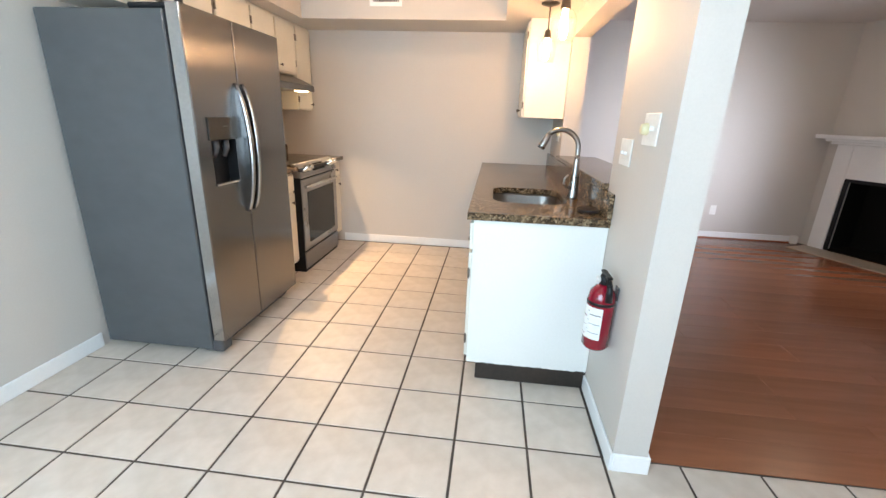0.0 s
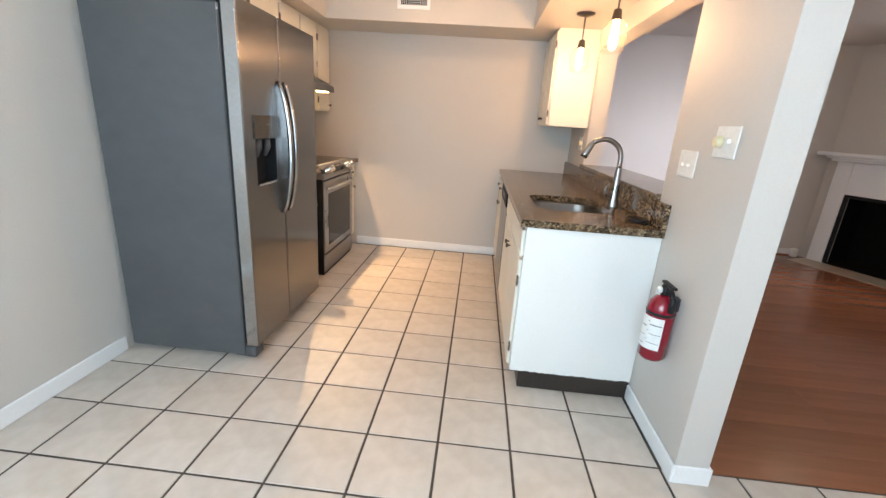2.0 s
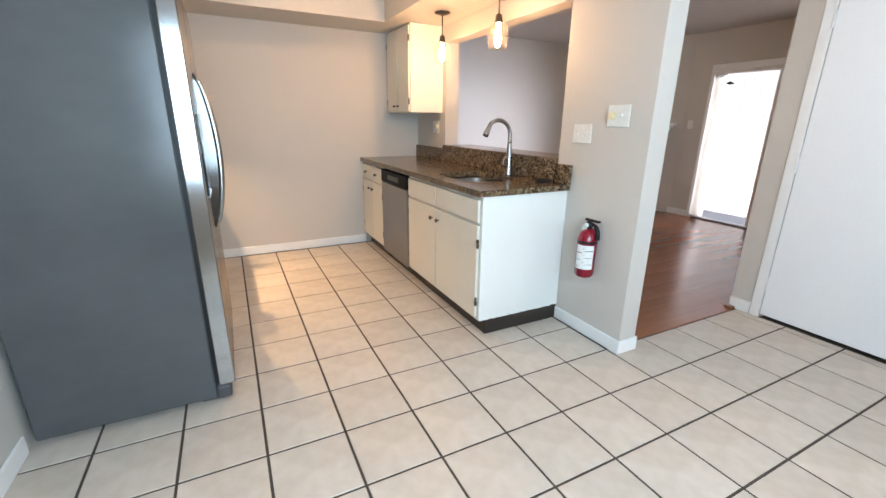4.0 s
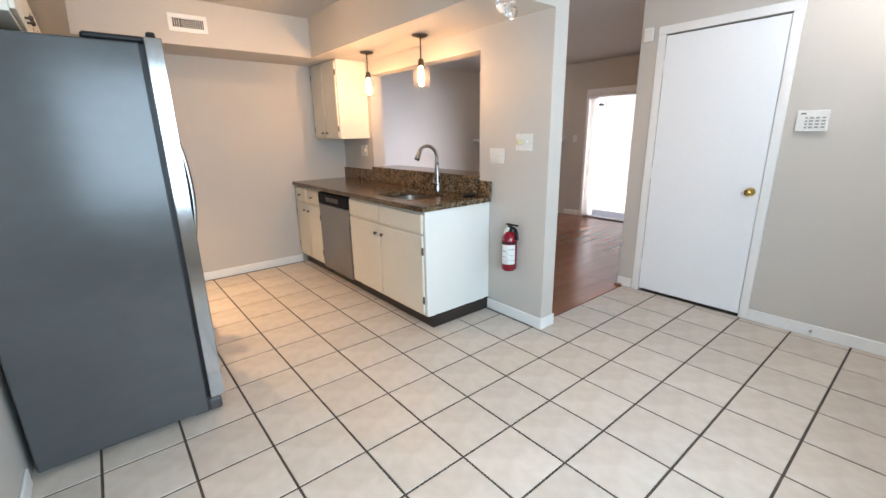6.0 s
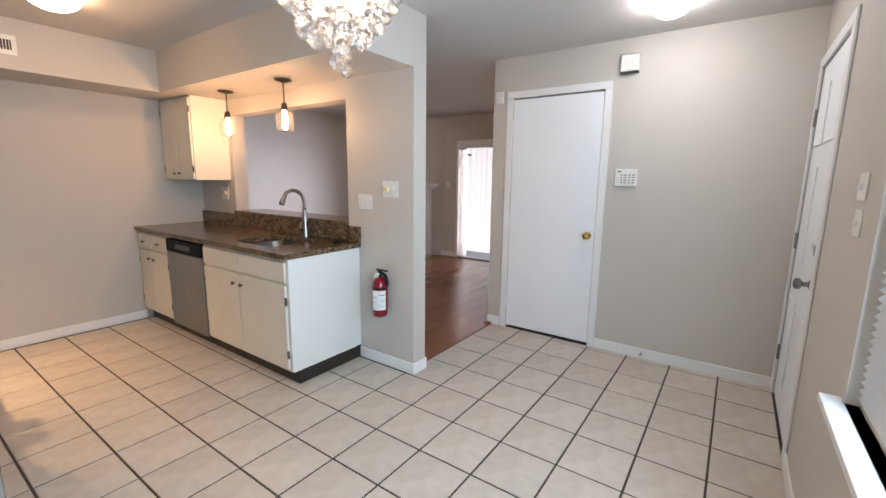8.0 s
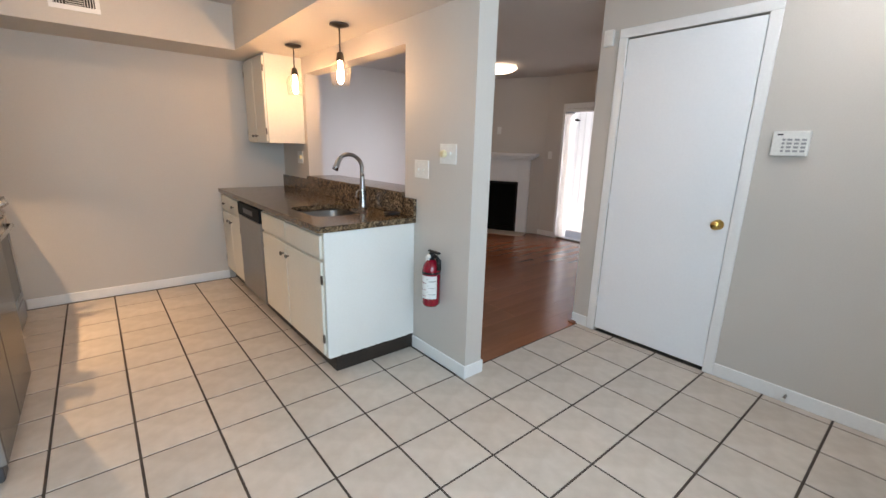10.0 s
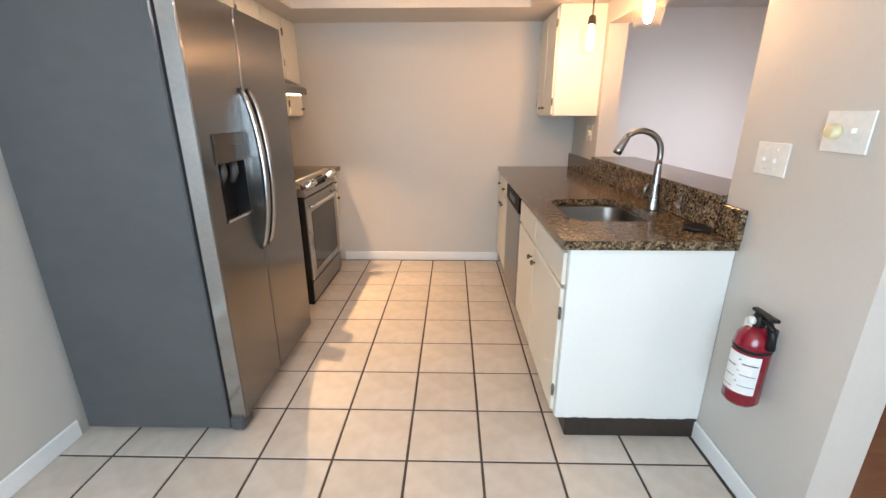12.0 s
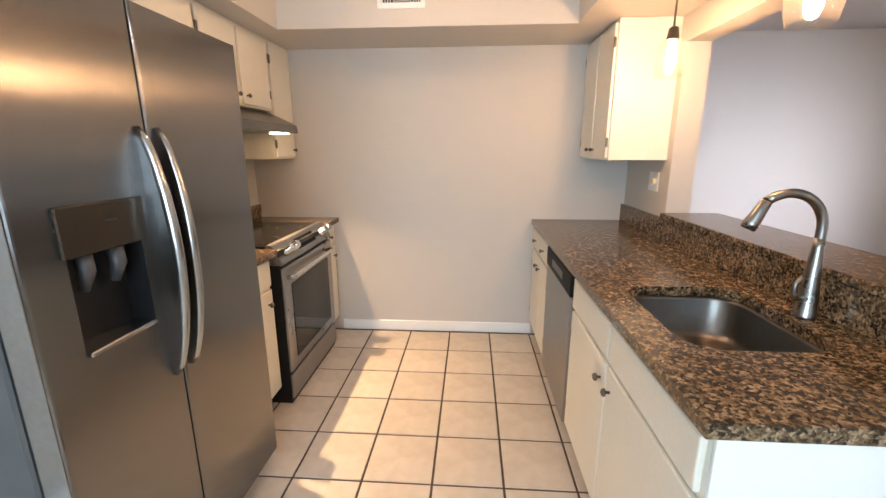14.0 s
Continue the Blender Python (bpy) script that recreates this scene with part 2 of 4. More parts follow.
ENTRY_GLOW = glow("cool_diffuser", (0.86, 0.95, 1.0), ENTRY)
LIV_GLOW = glow("living_diffuser", (1.0, 0.84, 0.66), LIVING)

# ---- mesh helpers ----


def box(x0, x1, y0, y1, z0, z1, bevel=0.0, bm=None, seg=1):
    bm2 = bmesh.new()
    vs = [bm2.verts.new((x, y, z)) for x in (x0, x1) for y in (y0, y1) for z in (z0, z1)]
    for f in ((0, 1, 3, 2), (4, 6, 7, 5), (0, 4, 5, 1), (2, 3, 7, 6), (0, 2, 6, 4), (1, 5, 7, 3)):
        bm2.faces.new([vs[i] for i in f])
    bmesh.ops.recalc_face_normals(bm2, faces=bm2.faces)
    if bevel:
        bmesh.ops.bevel(bm2, geom=bm2.edges[:], offset=bevel, segments=seg, affect="EDGES", profile=0.5)
    return merge(bm, bm2)


def merge(bm, bm2):
    if bm is None:
        return bm2
    me = bpy.data.meshes.new("tmp")
    bm2.to_mesh(me)
    bm.from_mesh(me)
    bpy.data.meshes.remove(me)
    bm2.free()
    return bm


def lathe(profile, centre=(0, 0, 0), axis="z", n=24, bm=None, caps=True):
    """A turned body: profile rows of (radius, height along the axis)."""
    bm2 = bmesh.new()
    rings = []
    for r, h in profile:
        ring = []
        for k in range(n):
            a = 2 * math.pi * k / n
            c, s2 = r * math.cos(a), r * math.sin(a)
            p = {"z": (c, s2, h), "x": (h, c, s2), "y": (s2, h, c)}[axis]
            ring.append(bm2.verts.new([p[i] + centre[i] for i in range(3)]))
        rings.append(ring)
    for a, b in zip(rings, rings[1:]):
        for k in range(n):
            f = bm2.faces.new((a[k], a[(k + 1) % n], b[(k + 1) % n], b[k]))
            f.smooth = True
    for ring in (rings[0], rings[-1]) if caps else ():
        bm2.faces.new(ring)
    bmesh.ops.remove_doubles(bm2, verts=bm2.verts, dist=1e-6)
    bmesh.ops.recalc_face_normals(bm2, faces=bm2.faces)
    return merge(bm, bm2)


def tube(points, radius, n=12, bm=None):
    """A round bar along points; radius: one number or one for each point."""
    bm2 = bmesh.new()
    pts = [Vector(p) for p in points]
    rad = radius if isinstance(radius, (list, tuple)) else [radius] * len(pts)
    rings, up = [], None
    for i, p in enumerate(pts):
        d = (pts[min(i + 1, len(pts) - 1)] - pts[max(i - 1, 0)]).normalized()
        if up is None:
            up = d.orthogonal().normalized()
        up = (up - d * up.dot(d)).normalized()
        side = d.cross(up)
        rings.append([bm2.verts.new(p + rad[i] * (math.cos(2 * math.pi * k / n) * up + math.sin(2 * math.pi * k / n) * side)) for k in range(n)])
    for a, b in zip(rings, rings[1:]):
        for k in range(n):
            bm2.faces.new((a[k], a[(k + 1) % n], b[(k + 1) % n], b[k])).smooth = True
    bm2.faces.new(rings[0])
    bm2.faces.new(rings[-1])
    bmesh.ops.recalc_face_normals(bm2, faces=bm2.faces)
    return merge(bm, bm2)


def rounded_loop(x0, x1, y0, y1, r, n=6):
    out = []
    for cx, cy, a0 in ((x1 - r, y1 - r, 0), (x0 + r, y1 - r, 90), (x0 + r, y0 + r, 180), (x1 - r, y0 + r, 270)):
        for k in range(n + 1):
            a = radians(a0 + 90 * k / n)
            out.append((cx + r * math.cos(a), cy + r * math.sin(a)))
    return out


ORIGIN = {}


def thing(name, loc, label, category, group="", kind="", turn=0.0):
    ob = new(name)
    ob.empty_display_size = 0.05
    ob.matrix_world = pose(*loc, 0, 0, turn)
    ORIGIN[ob.name] = Vector(loc) if not turn else Vector((0, 0, 0))
    return tagged(ob, label, category, group, kind)


def part(name, bm, material, parent, label=""):
    """One mesh under a thing or a part. The mesh is given in world metres (in the thing's own axes where it is turned)."""
    o = ORIGIN.get(parent.name, Vector((0, 0, 0)))
    bmesh.ops.translate(bm, verts=bm.verts, vec=-o)
    me = bpy.data.meshes.new(name)
    bm.to_mesh(me)
    bm.free()
    me.materials.append(material)
    ob = new(name, me)
    ob.parent = parent
    ORIGIN[ob.name] = o
    return tagged(ob, label)


def solid(name, bm, material, label, category, kind="", group="", loc=(0, 0, 0)):
    """A thing that is one mesh."""
    bmesh.ops.translate(bm, verts=bm.verts, vec=-Vector(loc))
    me = bpy.data.meshes.new(name)
    bm.to_mesh(me)
    bm.free()
    me.materials.append(material)
    ob = new(name, me)
    ob.location = loc
    ORIGIN[ob.name] = Vector(loc)
    return tagged(ob, label, category, group, kind)


# ---- structure ----
XW, XP, XP2, XC = -2.22, 0.545, 0.678, 1.85
YS, YE, YB, YN, XE = -0.66, 1.476, 4.39, 5.52, 4.55
TOP, SOF = 2.46, 2.12
T = 0.12


def wall(name, bm, label, material=None):
    return solid(name, bm, material or WALL, label, "wall", "structure")


wall("wall_west", box(XW - T, XW, YS - T, YN + T, -0.1, TOP), "greige painted wall beside the refrigerator")
wall("wall_north_kitchen", box(XW, XP, YB, YB + T, -0.1, TOP), "greige painted wall at the end of the kitchen")
# partition with the pass-through
OY0, OY1, OZ0, OZ1 = 2.12, 3.73, 1.035, 1.98
bm = box(XP, XP2, YE, OY0, -0.1, TOP)
box(XP, XP2, OY1, YN, -0.1, TOP, bm=bm)
box(XP, XP2, OY0, OY1, -0.1, OZ0, bm=bm)
box(XP, XP2, OY0, OY1, OZ1, TOP, bm=bm)
wall("wall_partition", bm, "greige painted partition wall with a pass-through opening")
wall("wall_north_living", box(XP2, 3.93, YN, YN + T, -0.1, TOP), "greige painted living room wall")
# east wall of the living room with the sliding door
SY0, SY1, SZ1 = 2.25, 3.68, 1.97
bm = box(XE, XE + T, 1.59, SY0, -0.1, TOP)
box(XE, XE + T, SY1, 4.12, -0.1, TOP, bm=bm)
box(XE, XE + T, SY0, SY1, SZ1, TOP, bm=bm)
box(XE, XE + T, SY0, SY1, -0.1, 0.0, bm=bm)
wall("wall_east_living", bm, "greige painted wall around the sliding glass door")
# closet wall with the door opening
CY0, CY1, CZ1 = 0.610, 1.39, 2.112
CE = 1.59
bm = box(XC, XC + T, YS - T, CY0, -0.1, TOP)
box(XC, XC + T, CY1, CE, -0.1, TOP, bm=bm)
box(XC, XC + T, CY0, CY1, CZ1, TOP, bm=bm)
wall("wall_closet", bm, "greige painted wall around the closet door")
wall("wall_closet_north", box(XC + T, XE + T, 1.47, CE, -0.1, TOP), "greige painted wall behind the closet")
bm = box(XC + T, XC + 0.9, CY0 - 0.3, CY0 - 0.2, -0.1, TOP)
box(XC + 0.9, XC + 1.0, CY0 - 0.3, 1.47, -0.1, TOP, bm=bm)
wall("wall_closet_inside", bm, "painted wall inside the closet")
# south wall with the front door and the window
DX0, DX1, DZ1 = 0.93, 1.80, 2.09
WX0, WX1, WZ0, WZ1 = -1.95, 0.04, 0.74, 2.02
bm = box(DX1, XC, YS - T, YS, -0.1, TOP)
box(DX0, DX1, YS - T, YS, DZ1, TOP, bm=bm)
box(WX1, DX0, YS - T, YS, -0.1, TOP, bm=bm)
box(WX0, WX1, YS - T, YS, -0.1, WZ0, bm=bm)
box(WX0, WX1, YS - T, YS, WZ1, TOP, bm=bm)
box(XW, WX0, YS - T, YS, -0.1, TOP, bm=bm)
wall("wall_south", bm, "greige painted wall with the front door and window")

solid("ceiling", box(XW - T, XE + T, YS - T, YN + T, TOP, TOP + 0.1), CEIL, "off-white painted ceiling", "ceiling", "structure")
SX, SY = 0.018, 3.888
for x0, x1, y0, y1, where in ((XW, XP, SY, YB, "over the end wall of the kitchen"), (XW, -1.73, 1.75, SY, "over the wall cabinets"), (SX, XP, YE, SY, "over the sink worktop")):
    solid("ceiling_soffit", box(x0, x1, y0, y1, SOF, TOP), WALL, "greige dropped soffit " + where, "soffit", "structure")


def baseboard(x0, x1, y0, y1, h=0.085):
    solid("baseboard", box(x0, x1, y0, y1, 0.0, h, 0.004), TRIM, "white painted baseboard along the wall", "baseboard", "structure", "baseboards")


baseboard(-1.60, -0.09, YB - 0.012, YB)
baseboard(XW, XW + 0.012, YS, 1.97)
baseboard(XP - 0.012, XP, YE - 0.012, 2.02)
baseboard(XP, XP2 + 0.012, YE - 0.012, YE)
baseboard(XP2, XP2 + 0.012, YE, YN)
baseboard(XC - 0.012, XC, YS, 0.55)
baseboard(XC - 0.012, XC, 1.455, CE)
baseboard(0.10, 0.865, YS, YS + 0.012)
baseboard(XW, 0.10, YS, YS + 0.012)
baseboard(XP2, 3.78, YN - 0.012, YN)
baseboard(XE - 0.012, XE, 3.75, 4.2)

for x0, x1, y0, y1 in ((XP2 + 0.012, 3.76, YN - 0.026, YN - 0.012), (XP2 + 0.012, XP2 + 0.026, 1.56, YN - 0.026)):
    solid("trim_shoe_moulding", box(x0, x1, y0, y1, 0.0, 0.016, 0.005), LAMINATE, "red-brown shoe moulding along the baseboard", "trim", "structure")

# ---- refrigerator ----
FY0, FY1, FS = 1.985, 2.875, 2.378
fr = thing("refrigerator", (-1.85, 2.43, 0), "tall side-by-side refrigerator, stainless doors and grey painted sides", "refrigerator")
part("body", box(-2.19, -1.535, FY0, FY1, 0.03, 1.775, 0.006), FRIDGE_SIDE, fr, "grey painted steel body")
part("gasket", box(-1.535, -1.518, FY0 + 0.012, FY1 - 0.012, 0.10, 1.77), BLACK, fr, "black rubber gasket")


def fridge_door(y0, y1, z0=0.095, z1=1.80, near=True, far=True, bm=None):
    b2 = box(-1.518, -1.452, y0, y1, z0, z1)
    ed = [e for e in b2.edges if abs(e.verts[0].co.z - e.verts[1].co.z) > 0.1 and e.verts[0].co.x > -1.47 and ((near and e.verts[0].co.y < y0 + 0.01) or (far and e.verts[0].co.y > y1 - 0.01))]
    if ed:
        bmesh.ops.bevel(b2, geom=ed, offset=0.009, segments=3, affect="EDGES", profile=0.5)
    for f in b2.faces:
        f.smooth = False
    return merge(bm, b2)


# the freezer door leaves a hole for the dispenser
HY0, HY1, HZ0, HZ1 = 2.085, 2.302, 0.962, 1.196
bm = fridge_door(FY0, FS - 0.003, 0.095, HZ0)
fridge_door(FY0, FS - 0.003, HZ1, 1.80, bm=bm)
fridge_door(FY0, HY0, HZ0, HZ1, far=False, bm=bm)
fridge_door(HY1, FS - 0.003, HZ0, HZ1, near=False, bm=bm)
d1 = part("freezer_door", bm, STEEL, fr, "stainless steel freezer door with dispenser")
d2 = part("fridge_door", fridge_door(FS + 0.003, FY1), STEEL, fr, "stainless steel door")
part("door_edge", box(-1.516, -1.455, FY0 - 0.0035, FY0 - 0.0002, 0.097, 1.798, 0.001), EDGE, d1, "bright steel door edge")
part("kick_plate", box(-1.60, -1.53, FY0 + 0.02, FY1 - 0.02, 0.012, 0.09, 0.004), DARKGREY, fr)
part("foot_cover", box(-1.535, -1.47, FY0, FY0 + 0.09, 0.02, 0.088, 0.012, seg=2), DARKGREY, fr)
for y in (FY0 + 0.05,):
    b = box(-1.72, -1.50, y - 0.035, y + 0.035, 1.777, 1.803, 0.008)
    lathe([(0.018, 1.803), (0.018, 1.822), (0.012, 1.828)], (-1.485, y, 0), n=16, bm=b)
    part("hinge_cover", b, BLACK, fr, "black plastic hinge cover")


def arch(y, z0, z1, bow, lean, n=22):
    pts = []
    for k in range(n + 1):
        s = k / n
        pts.append((-1.452 + bow * math.sin(math.pi * s) ** 0.55 * 1.0, y + lean * (1 - abs(2 * s - 1)), z0 + (z1 - z0) * s))
    return pts


for d, y, ln in ((d1, 2.343, 0.004), (d2, 2.413, -0.004)):
    part("door_handle", tube(arch(y, 0.775, 1.485, 0.062, ln), [0.010 + 0.005 * math.sin(math.pi * k / 22) for k in range(23)], 14), HANDLE, d, "curved steel bar handle")
for d, y in ((d1, 2.343), (d2, 2.413)):
    pts = arch(y, 0.775, 1.485, 0.055, 0.0)
    bm = bmesh.new()
    sides = []
    for dy in (-0.004, 0.004):
        sides.append(([bm.verts.new((p[0], y + dy, p[2])) for p in pts], [bm.verts.new((-1.453, y + dy, p[2])) for p in pts]))
    for k in range(len(pts) - 1):
        for o, i in sides:
            bm.faces.new((o[k], o[k + 1], i[k + 1], i[k]))
        bm.faces.new((sides[0][0][k], sides[1][0][k], sides[1][0][k + 1], sides[0][0][k + 1]))
    bmesh.ops.recalc_face_normals(bm, faces=bm.faces)
    part("handle_web", bm, STEEL, d, "steel web behind the handle")
# dispenser
b = box(-1.4525, -1.444, 2.073, 2.314, 1.195, 1.31, 0.003)
part("dispenser_panel", b, BRONZE, d1, "bronze-toned dispenser control panel")
part("drip_tray", box(-1.512, -1.441, HY0 + 0.004, HY1 - 0.004, HZ0 - 0.004, HZ0 + 0.010, 0.003), STEEL_EDGE, d1, "steel drip tray lip")
bm = box(-1.519, -1.514, HY0, HY1, HZ0, HZ1)
box(-1.514, -1.453, HY0, HY0 + 0.003, HZ0, HZ1, bm=bm)
box(-1.514, -1.453, HY1 - 0.003, HY1, HZ0, HZ1, bm=bm)
box(-1.514, -1.453, HY0 + 0.003, HY1 - 0.003, HZ1 - 0.003, HZ1, bm=bm)
box(-1.514, -1.453, HY0 + 0.003, HY1 - 0.003, HZ0, HZ0 + 0.003, bm=bm)
part("dispenser_recess", bm, BLACK, d1, "dark dispenser recess")
for y in (2.145, 2.235):
    part("dispenser_paddle", tube([(-1.475, y, 1.192), (-1.470, y, 1.15), (-1.487, y, 1.105)], [0.020, 0.018, 0.012], 12), DARKGREY, d1)
part("logo_bar", box(-1.444, -1.443, 2.19, 2.225, 1.262, 1.267), INK, d1)

# ---- cabinets ----


def knob(x, y, z, direction, parent, r=0.014):
    s = direction
    prof = [(0.005, 0), (0.005, 0.012 * s), (r, 0.016 * s), (r, 0.023 * s), (r * 0.6, 0.028 * s)]
    part("knob", lathe(prof, (x, y, z), "x", 14), PEWTER, parent, "dark pewter knob")


def hinge(x, y, z, parent):
    b = box(x - 0.004, x + 0.004, y - 0.011, y + 0.011, z - 0.028, z + 0.028, 0.002)
    tube([(x, y - 0.006, z - 0.02), (x, y - 0.006, z + 0.02)], 0.006, 8, bm=b)
    part("hinge", b, PEWTER, parent, "aged pewter hinge")


def front(name, face, s, y0, y1, z0, z1, parent):
    """A lipped cabinet door or drawer front on the plane x = face, looking along s."""
    a, c = sorted((face, face + 0.018 * s))
    return part(name, box(a, c, y0, y1, z0, z1, 0.005, seg=2), CAB, parent)


FACE = -0.085


def base_cabinet(label, y0, y1, split, drawers=True, s=-1, face=FACE, back=XP - 0.002, side=None, toe=0.05, lap=-0.004):
    ob = thing("base_cabinet", ((face + back) / 2, (y0 + y1) / 2, 0), label, "cabinet", "kitchen base cabinets")
    a, c = sorted((face, back))
    bm = box(a, c, y0, y0 + 0.018, 0.104, 0.883)
    box(a, c, y1 - 0.018, y1, 0.104, 0.883, bm=bm)
    box(a, c, y0 + 0.018, y1 - 0.018, 0.104, 0.122, bm=bm)
    fa2, fb2 = sorted((face, face - s * 0.018))
    box(fa2, fb2, y0 + 0.018, y1 - 0.018, 0.122, 0.883, bm=bm)
    part("body", bm, side or CAB, ob)
    ta, tc = sorted((face - s * toe, back))
    part("toe_kick", box(ta, tc, y0 - lap, y1 - 0.002, 0.0, 0.104, 0.004), TOE, ob, "dark vinyl toe kick")
    ys = [y0 + 0.006, *split, y1 - 0.006]
    for k, (p, q) in enumerate(zip(ys, ys[1:])):
        g = 0.006
        dr = front("drawer_front", face, s, p + g, q - g, 0.725, 0.862, ob)
        dd = front("door", face, s, p + g, q - g, 0.124, 0.708, ob)
        near = k % 2 == 0
        if len(ys) == 2:
            ky = q - 0.06
        else:
            ky = q - 0.05 if near else p + 0.05
        knob(face + 0.018 * s, ky, 0.635, s, dd)
        if drawers:
            knob(face + 0.018 * s, (p + q) / 2, 0.79, s, dr, 0.012)
        hy = p + g if near else q - g
        for z in (0.23, 0.60):
            hinge(face + 0.014 * s, hy, z, dd)
    return ob


sink_cab = base_cabinet("cream painted sink cabinet with white end panel", 2.02, 3.11, [2.595], drawers=False, lap=0.010)
part("end_panel", box(FACE, XP - 0.002, 2.008, 2.02, 0.105, 0.883, 0.002), CABSIDE, sink_cab, "white painted end panel")
rp = random.Random(3)
bm = bmesh.new()
n = 40
va = [bm.verts.new((FACE + 0.004 + 0.62 * k / n, 2.0065, 0.111)) for k in range(n + 1)]
vb = [bm.verts.new((FACE + 0.004 + 0.62 * k / n, 2.0065, 0.105 - rp.uniform(0.0, 0.006))) for k in range(n + 1)]
for k in range(n):
    bm.faces.new((va[k], va[k + 1], vb[k + 1], vb[k]))
r = bmesh.ops.extrude_face_region(bm, geom=bm.faces[:])
bmesh.ops.translate(bm, verts=[v for v in r["geom"] if isinstance(v, bmesh.types.BMVert)], vec=(0, 0.001, 0))
part("paint_drip_edge", bm, CABSIDE, sink_cab, "uneven white paint edge")
base_cabinet("cream painted base cabinet with two drawers", 3.745, 4.385, [4.07])
dw = thing("dishwasher", (0.2, 3.43, 0), "stainless dishwasher with black control strip under the counter", "dishwasher")
part("body", box(-0.07, XP - 0.01, 3.118, 3.738, 0.09, 0.875), BLACK, dw)
dd = part("door", box(-0.108, -0.07, 3.122, 3.734, 0.10, 0.755, 0.005, seg=2), DISH_STEEL, dw, "brushed stainless door")
part("control_panel", box(-0.112, -0.07, 3.122, 3.734, 0.76, 0.868, 0.005, seg=2), MATTBLACK, dw, "black control panel")
part("pocket_handle", box(-0.114, -0.105, 3.29, 3.56, 0.79, 0.835, 0.004), DARKGREY, dw)
part("toe_kick", box(-0.03, 0.1, 3.12, 3.736, 0.0, 0.09), TOE, dw)

# right worktop with the sink cut-out
SX0, SX1, SNY0, SNY1 = 0.000, 0.408, 2.300, 2.822


def slab(outer, inner, z0, z1):
    bm = bmesh.new()
    es = []
    for loop in (outer, inner):
        vs = [bm.verts.new((x, y, z1)) for x, y in loop]
        es += [bm.edges.new((vs[i], vs[(i + 1) % len(vs)])) for i in range(len(vs))]
    bmesh.ops.triangle_fill(bm, use_beauty=True, use_dissolve=False, edges=es)
    r = bmesh.ops.extrude_face_region(bm, geom=bm.faces[:])
    bmesh.ops.translate(bm, verts=[v for v in r["geom"] if isinstance(v, bmesh.types.BMVert)], vec=(0, 0, z0 - z1))
    bmesh.ops.recalc_face_normals(bm, faces=bm.faces)
    return bm


ct = thing("granite_worktop", (0.2, 3.2, 0.884), "polished brown speckled granite worktop with backsplash", "worktop")
part("slab", slab([(-0.118, 1.992), (XP - 0.001, 1.992), (XP - 0.001, YB - 0.001), (-0.118, YB - 0.001)], rounded_loop(SX0, SX1, SNY0, SNY1, 0.10), 0.885, 0.921), GRANITE, ct)
part("backsplash", box(XP - 0.024, XP - 0.001, 1.985, YB - 0.001, 0.922, 1.042, 0.003), GRANITE, ct)
bar = solid("granite_bar_ledge", box(XP - 0.03, XP2 + 0.16, OY0 + 0.002, OY1 - 0.002, 1.043, 1.073, 0.005, seg=2), GRANITE, "polished brown granite ledge in the pass-through", "ledge")

sk = thing("sink", (0.2, 2.5, 0.73), "undermount stainless steel sink bowl with rounded corners", "sink")
bm = bmesh.new()
loops = []
for inset, z in ((-0.012, 0.884), (-0.004, 0.884), (0.0, 0.87), (0.008, 0.75), (0.03, 0.725), (0.12, 0.718)):
    loops.append([bm.verts.new((x, y, z)) for x, y in rounded_loop(SX0 + inset, SX1 - inset, SNY0 + inset, SNY1 - inset, max(0.04, 0.10 - inset / 3))])
for a, b2 in zip(loops, loops[1:]):
    for k in range(len(a)):
        bm.faces.new((a[k], a[(k + 1) % len(a)], b2[(k + 1) % len(a)], b2[k])).smooth = True
bm.faces.new(loops[-1])
part("bowl", bm, SINK_STEEL, sk)
part("drain", lathe([(0.042, 0.7185), (0.042, 0.721), (0.03, 0.719), (0.0, 0.7185)], (0.2, 2.52, 0), n=20), NICKEL, sk)

FX, FYY = 0.463, 2.55
fa = thing("faucet", (FX, FYY, 0.921), "tall brushed nickel gooseneck pull-down faucet", "faucet")
part("base", lathe([(0.031, 0.921), (0.031, 0.928), (0.029, 0.935), (0.026, 1.0), (0.020, 1.08), (0.0155, 1.14), (0.0142, 1.17)], (FX, FYY, 0), n=20), NICKEL, fa)
pts = [(FX, FYY, 1.08), (FX, FYY, 1.15)]
for k in range(13):
    a = radians(130) * k / 12
    pts.append((FX - 0.103 + 0.103 * math.cos(a), FYY, 1.20 + 0.103 * math.sin(a)))
part("spout", tube(pts, 0.014, 14), NICKEL, fa)
e = Vector(pts[-1])
w = Vector((-0.46, 0, -0.89))
part("spray_head", tube([e, e + w * 0.004, e + w * 0.03, e + w * 0.075, e + w * 0.092], [0.014, 0.016, 0.0175, 0.022, 0.020], 14), NICKEL, fa)
part("lever", tube([(FX - 0.015, FYY - 0.012, 0.985), (FX - 0.045, FYY - 0.02, 0.985), (FX - 0.062, FYY - 0.022, 1.005), (FX - 0.060, FYY - 0.022, 1.035), (FX - 0.042, FYY - 0.022, 1.058)], [0.010, 0.009, 0.0075, 0.006, 0.005], 10), NICKEL, fa)
solid("sink_strainer", lathe([(0.0, 0.922), (0.05, 0.922), (0.056, 0.935), (0.05, 0.938), (0.03, 0.926), (0.0, 0.926)], (0.475, 2.17, 0), n=24), BLACK, "small black dish on the granite worktop", "dish", loc=(0.475, 2.17, 0.922))

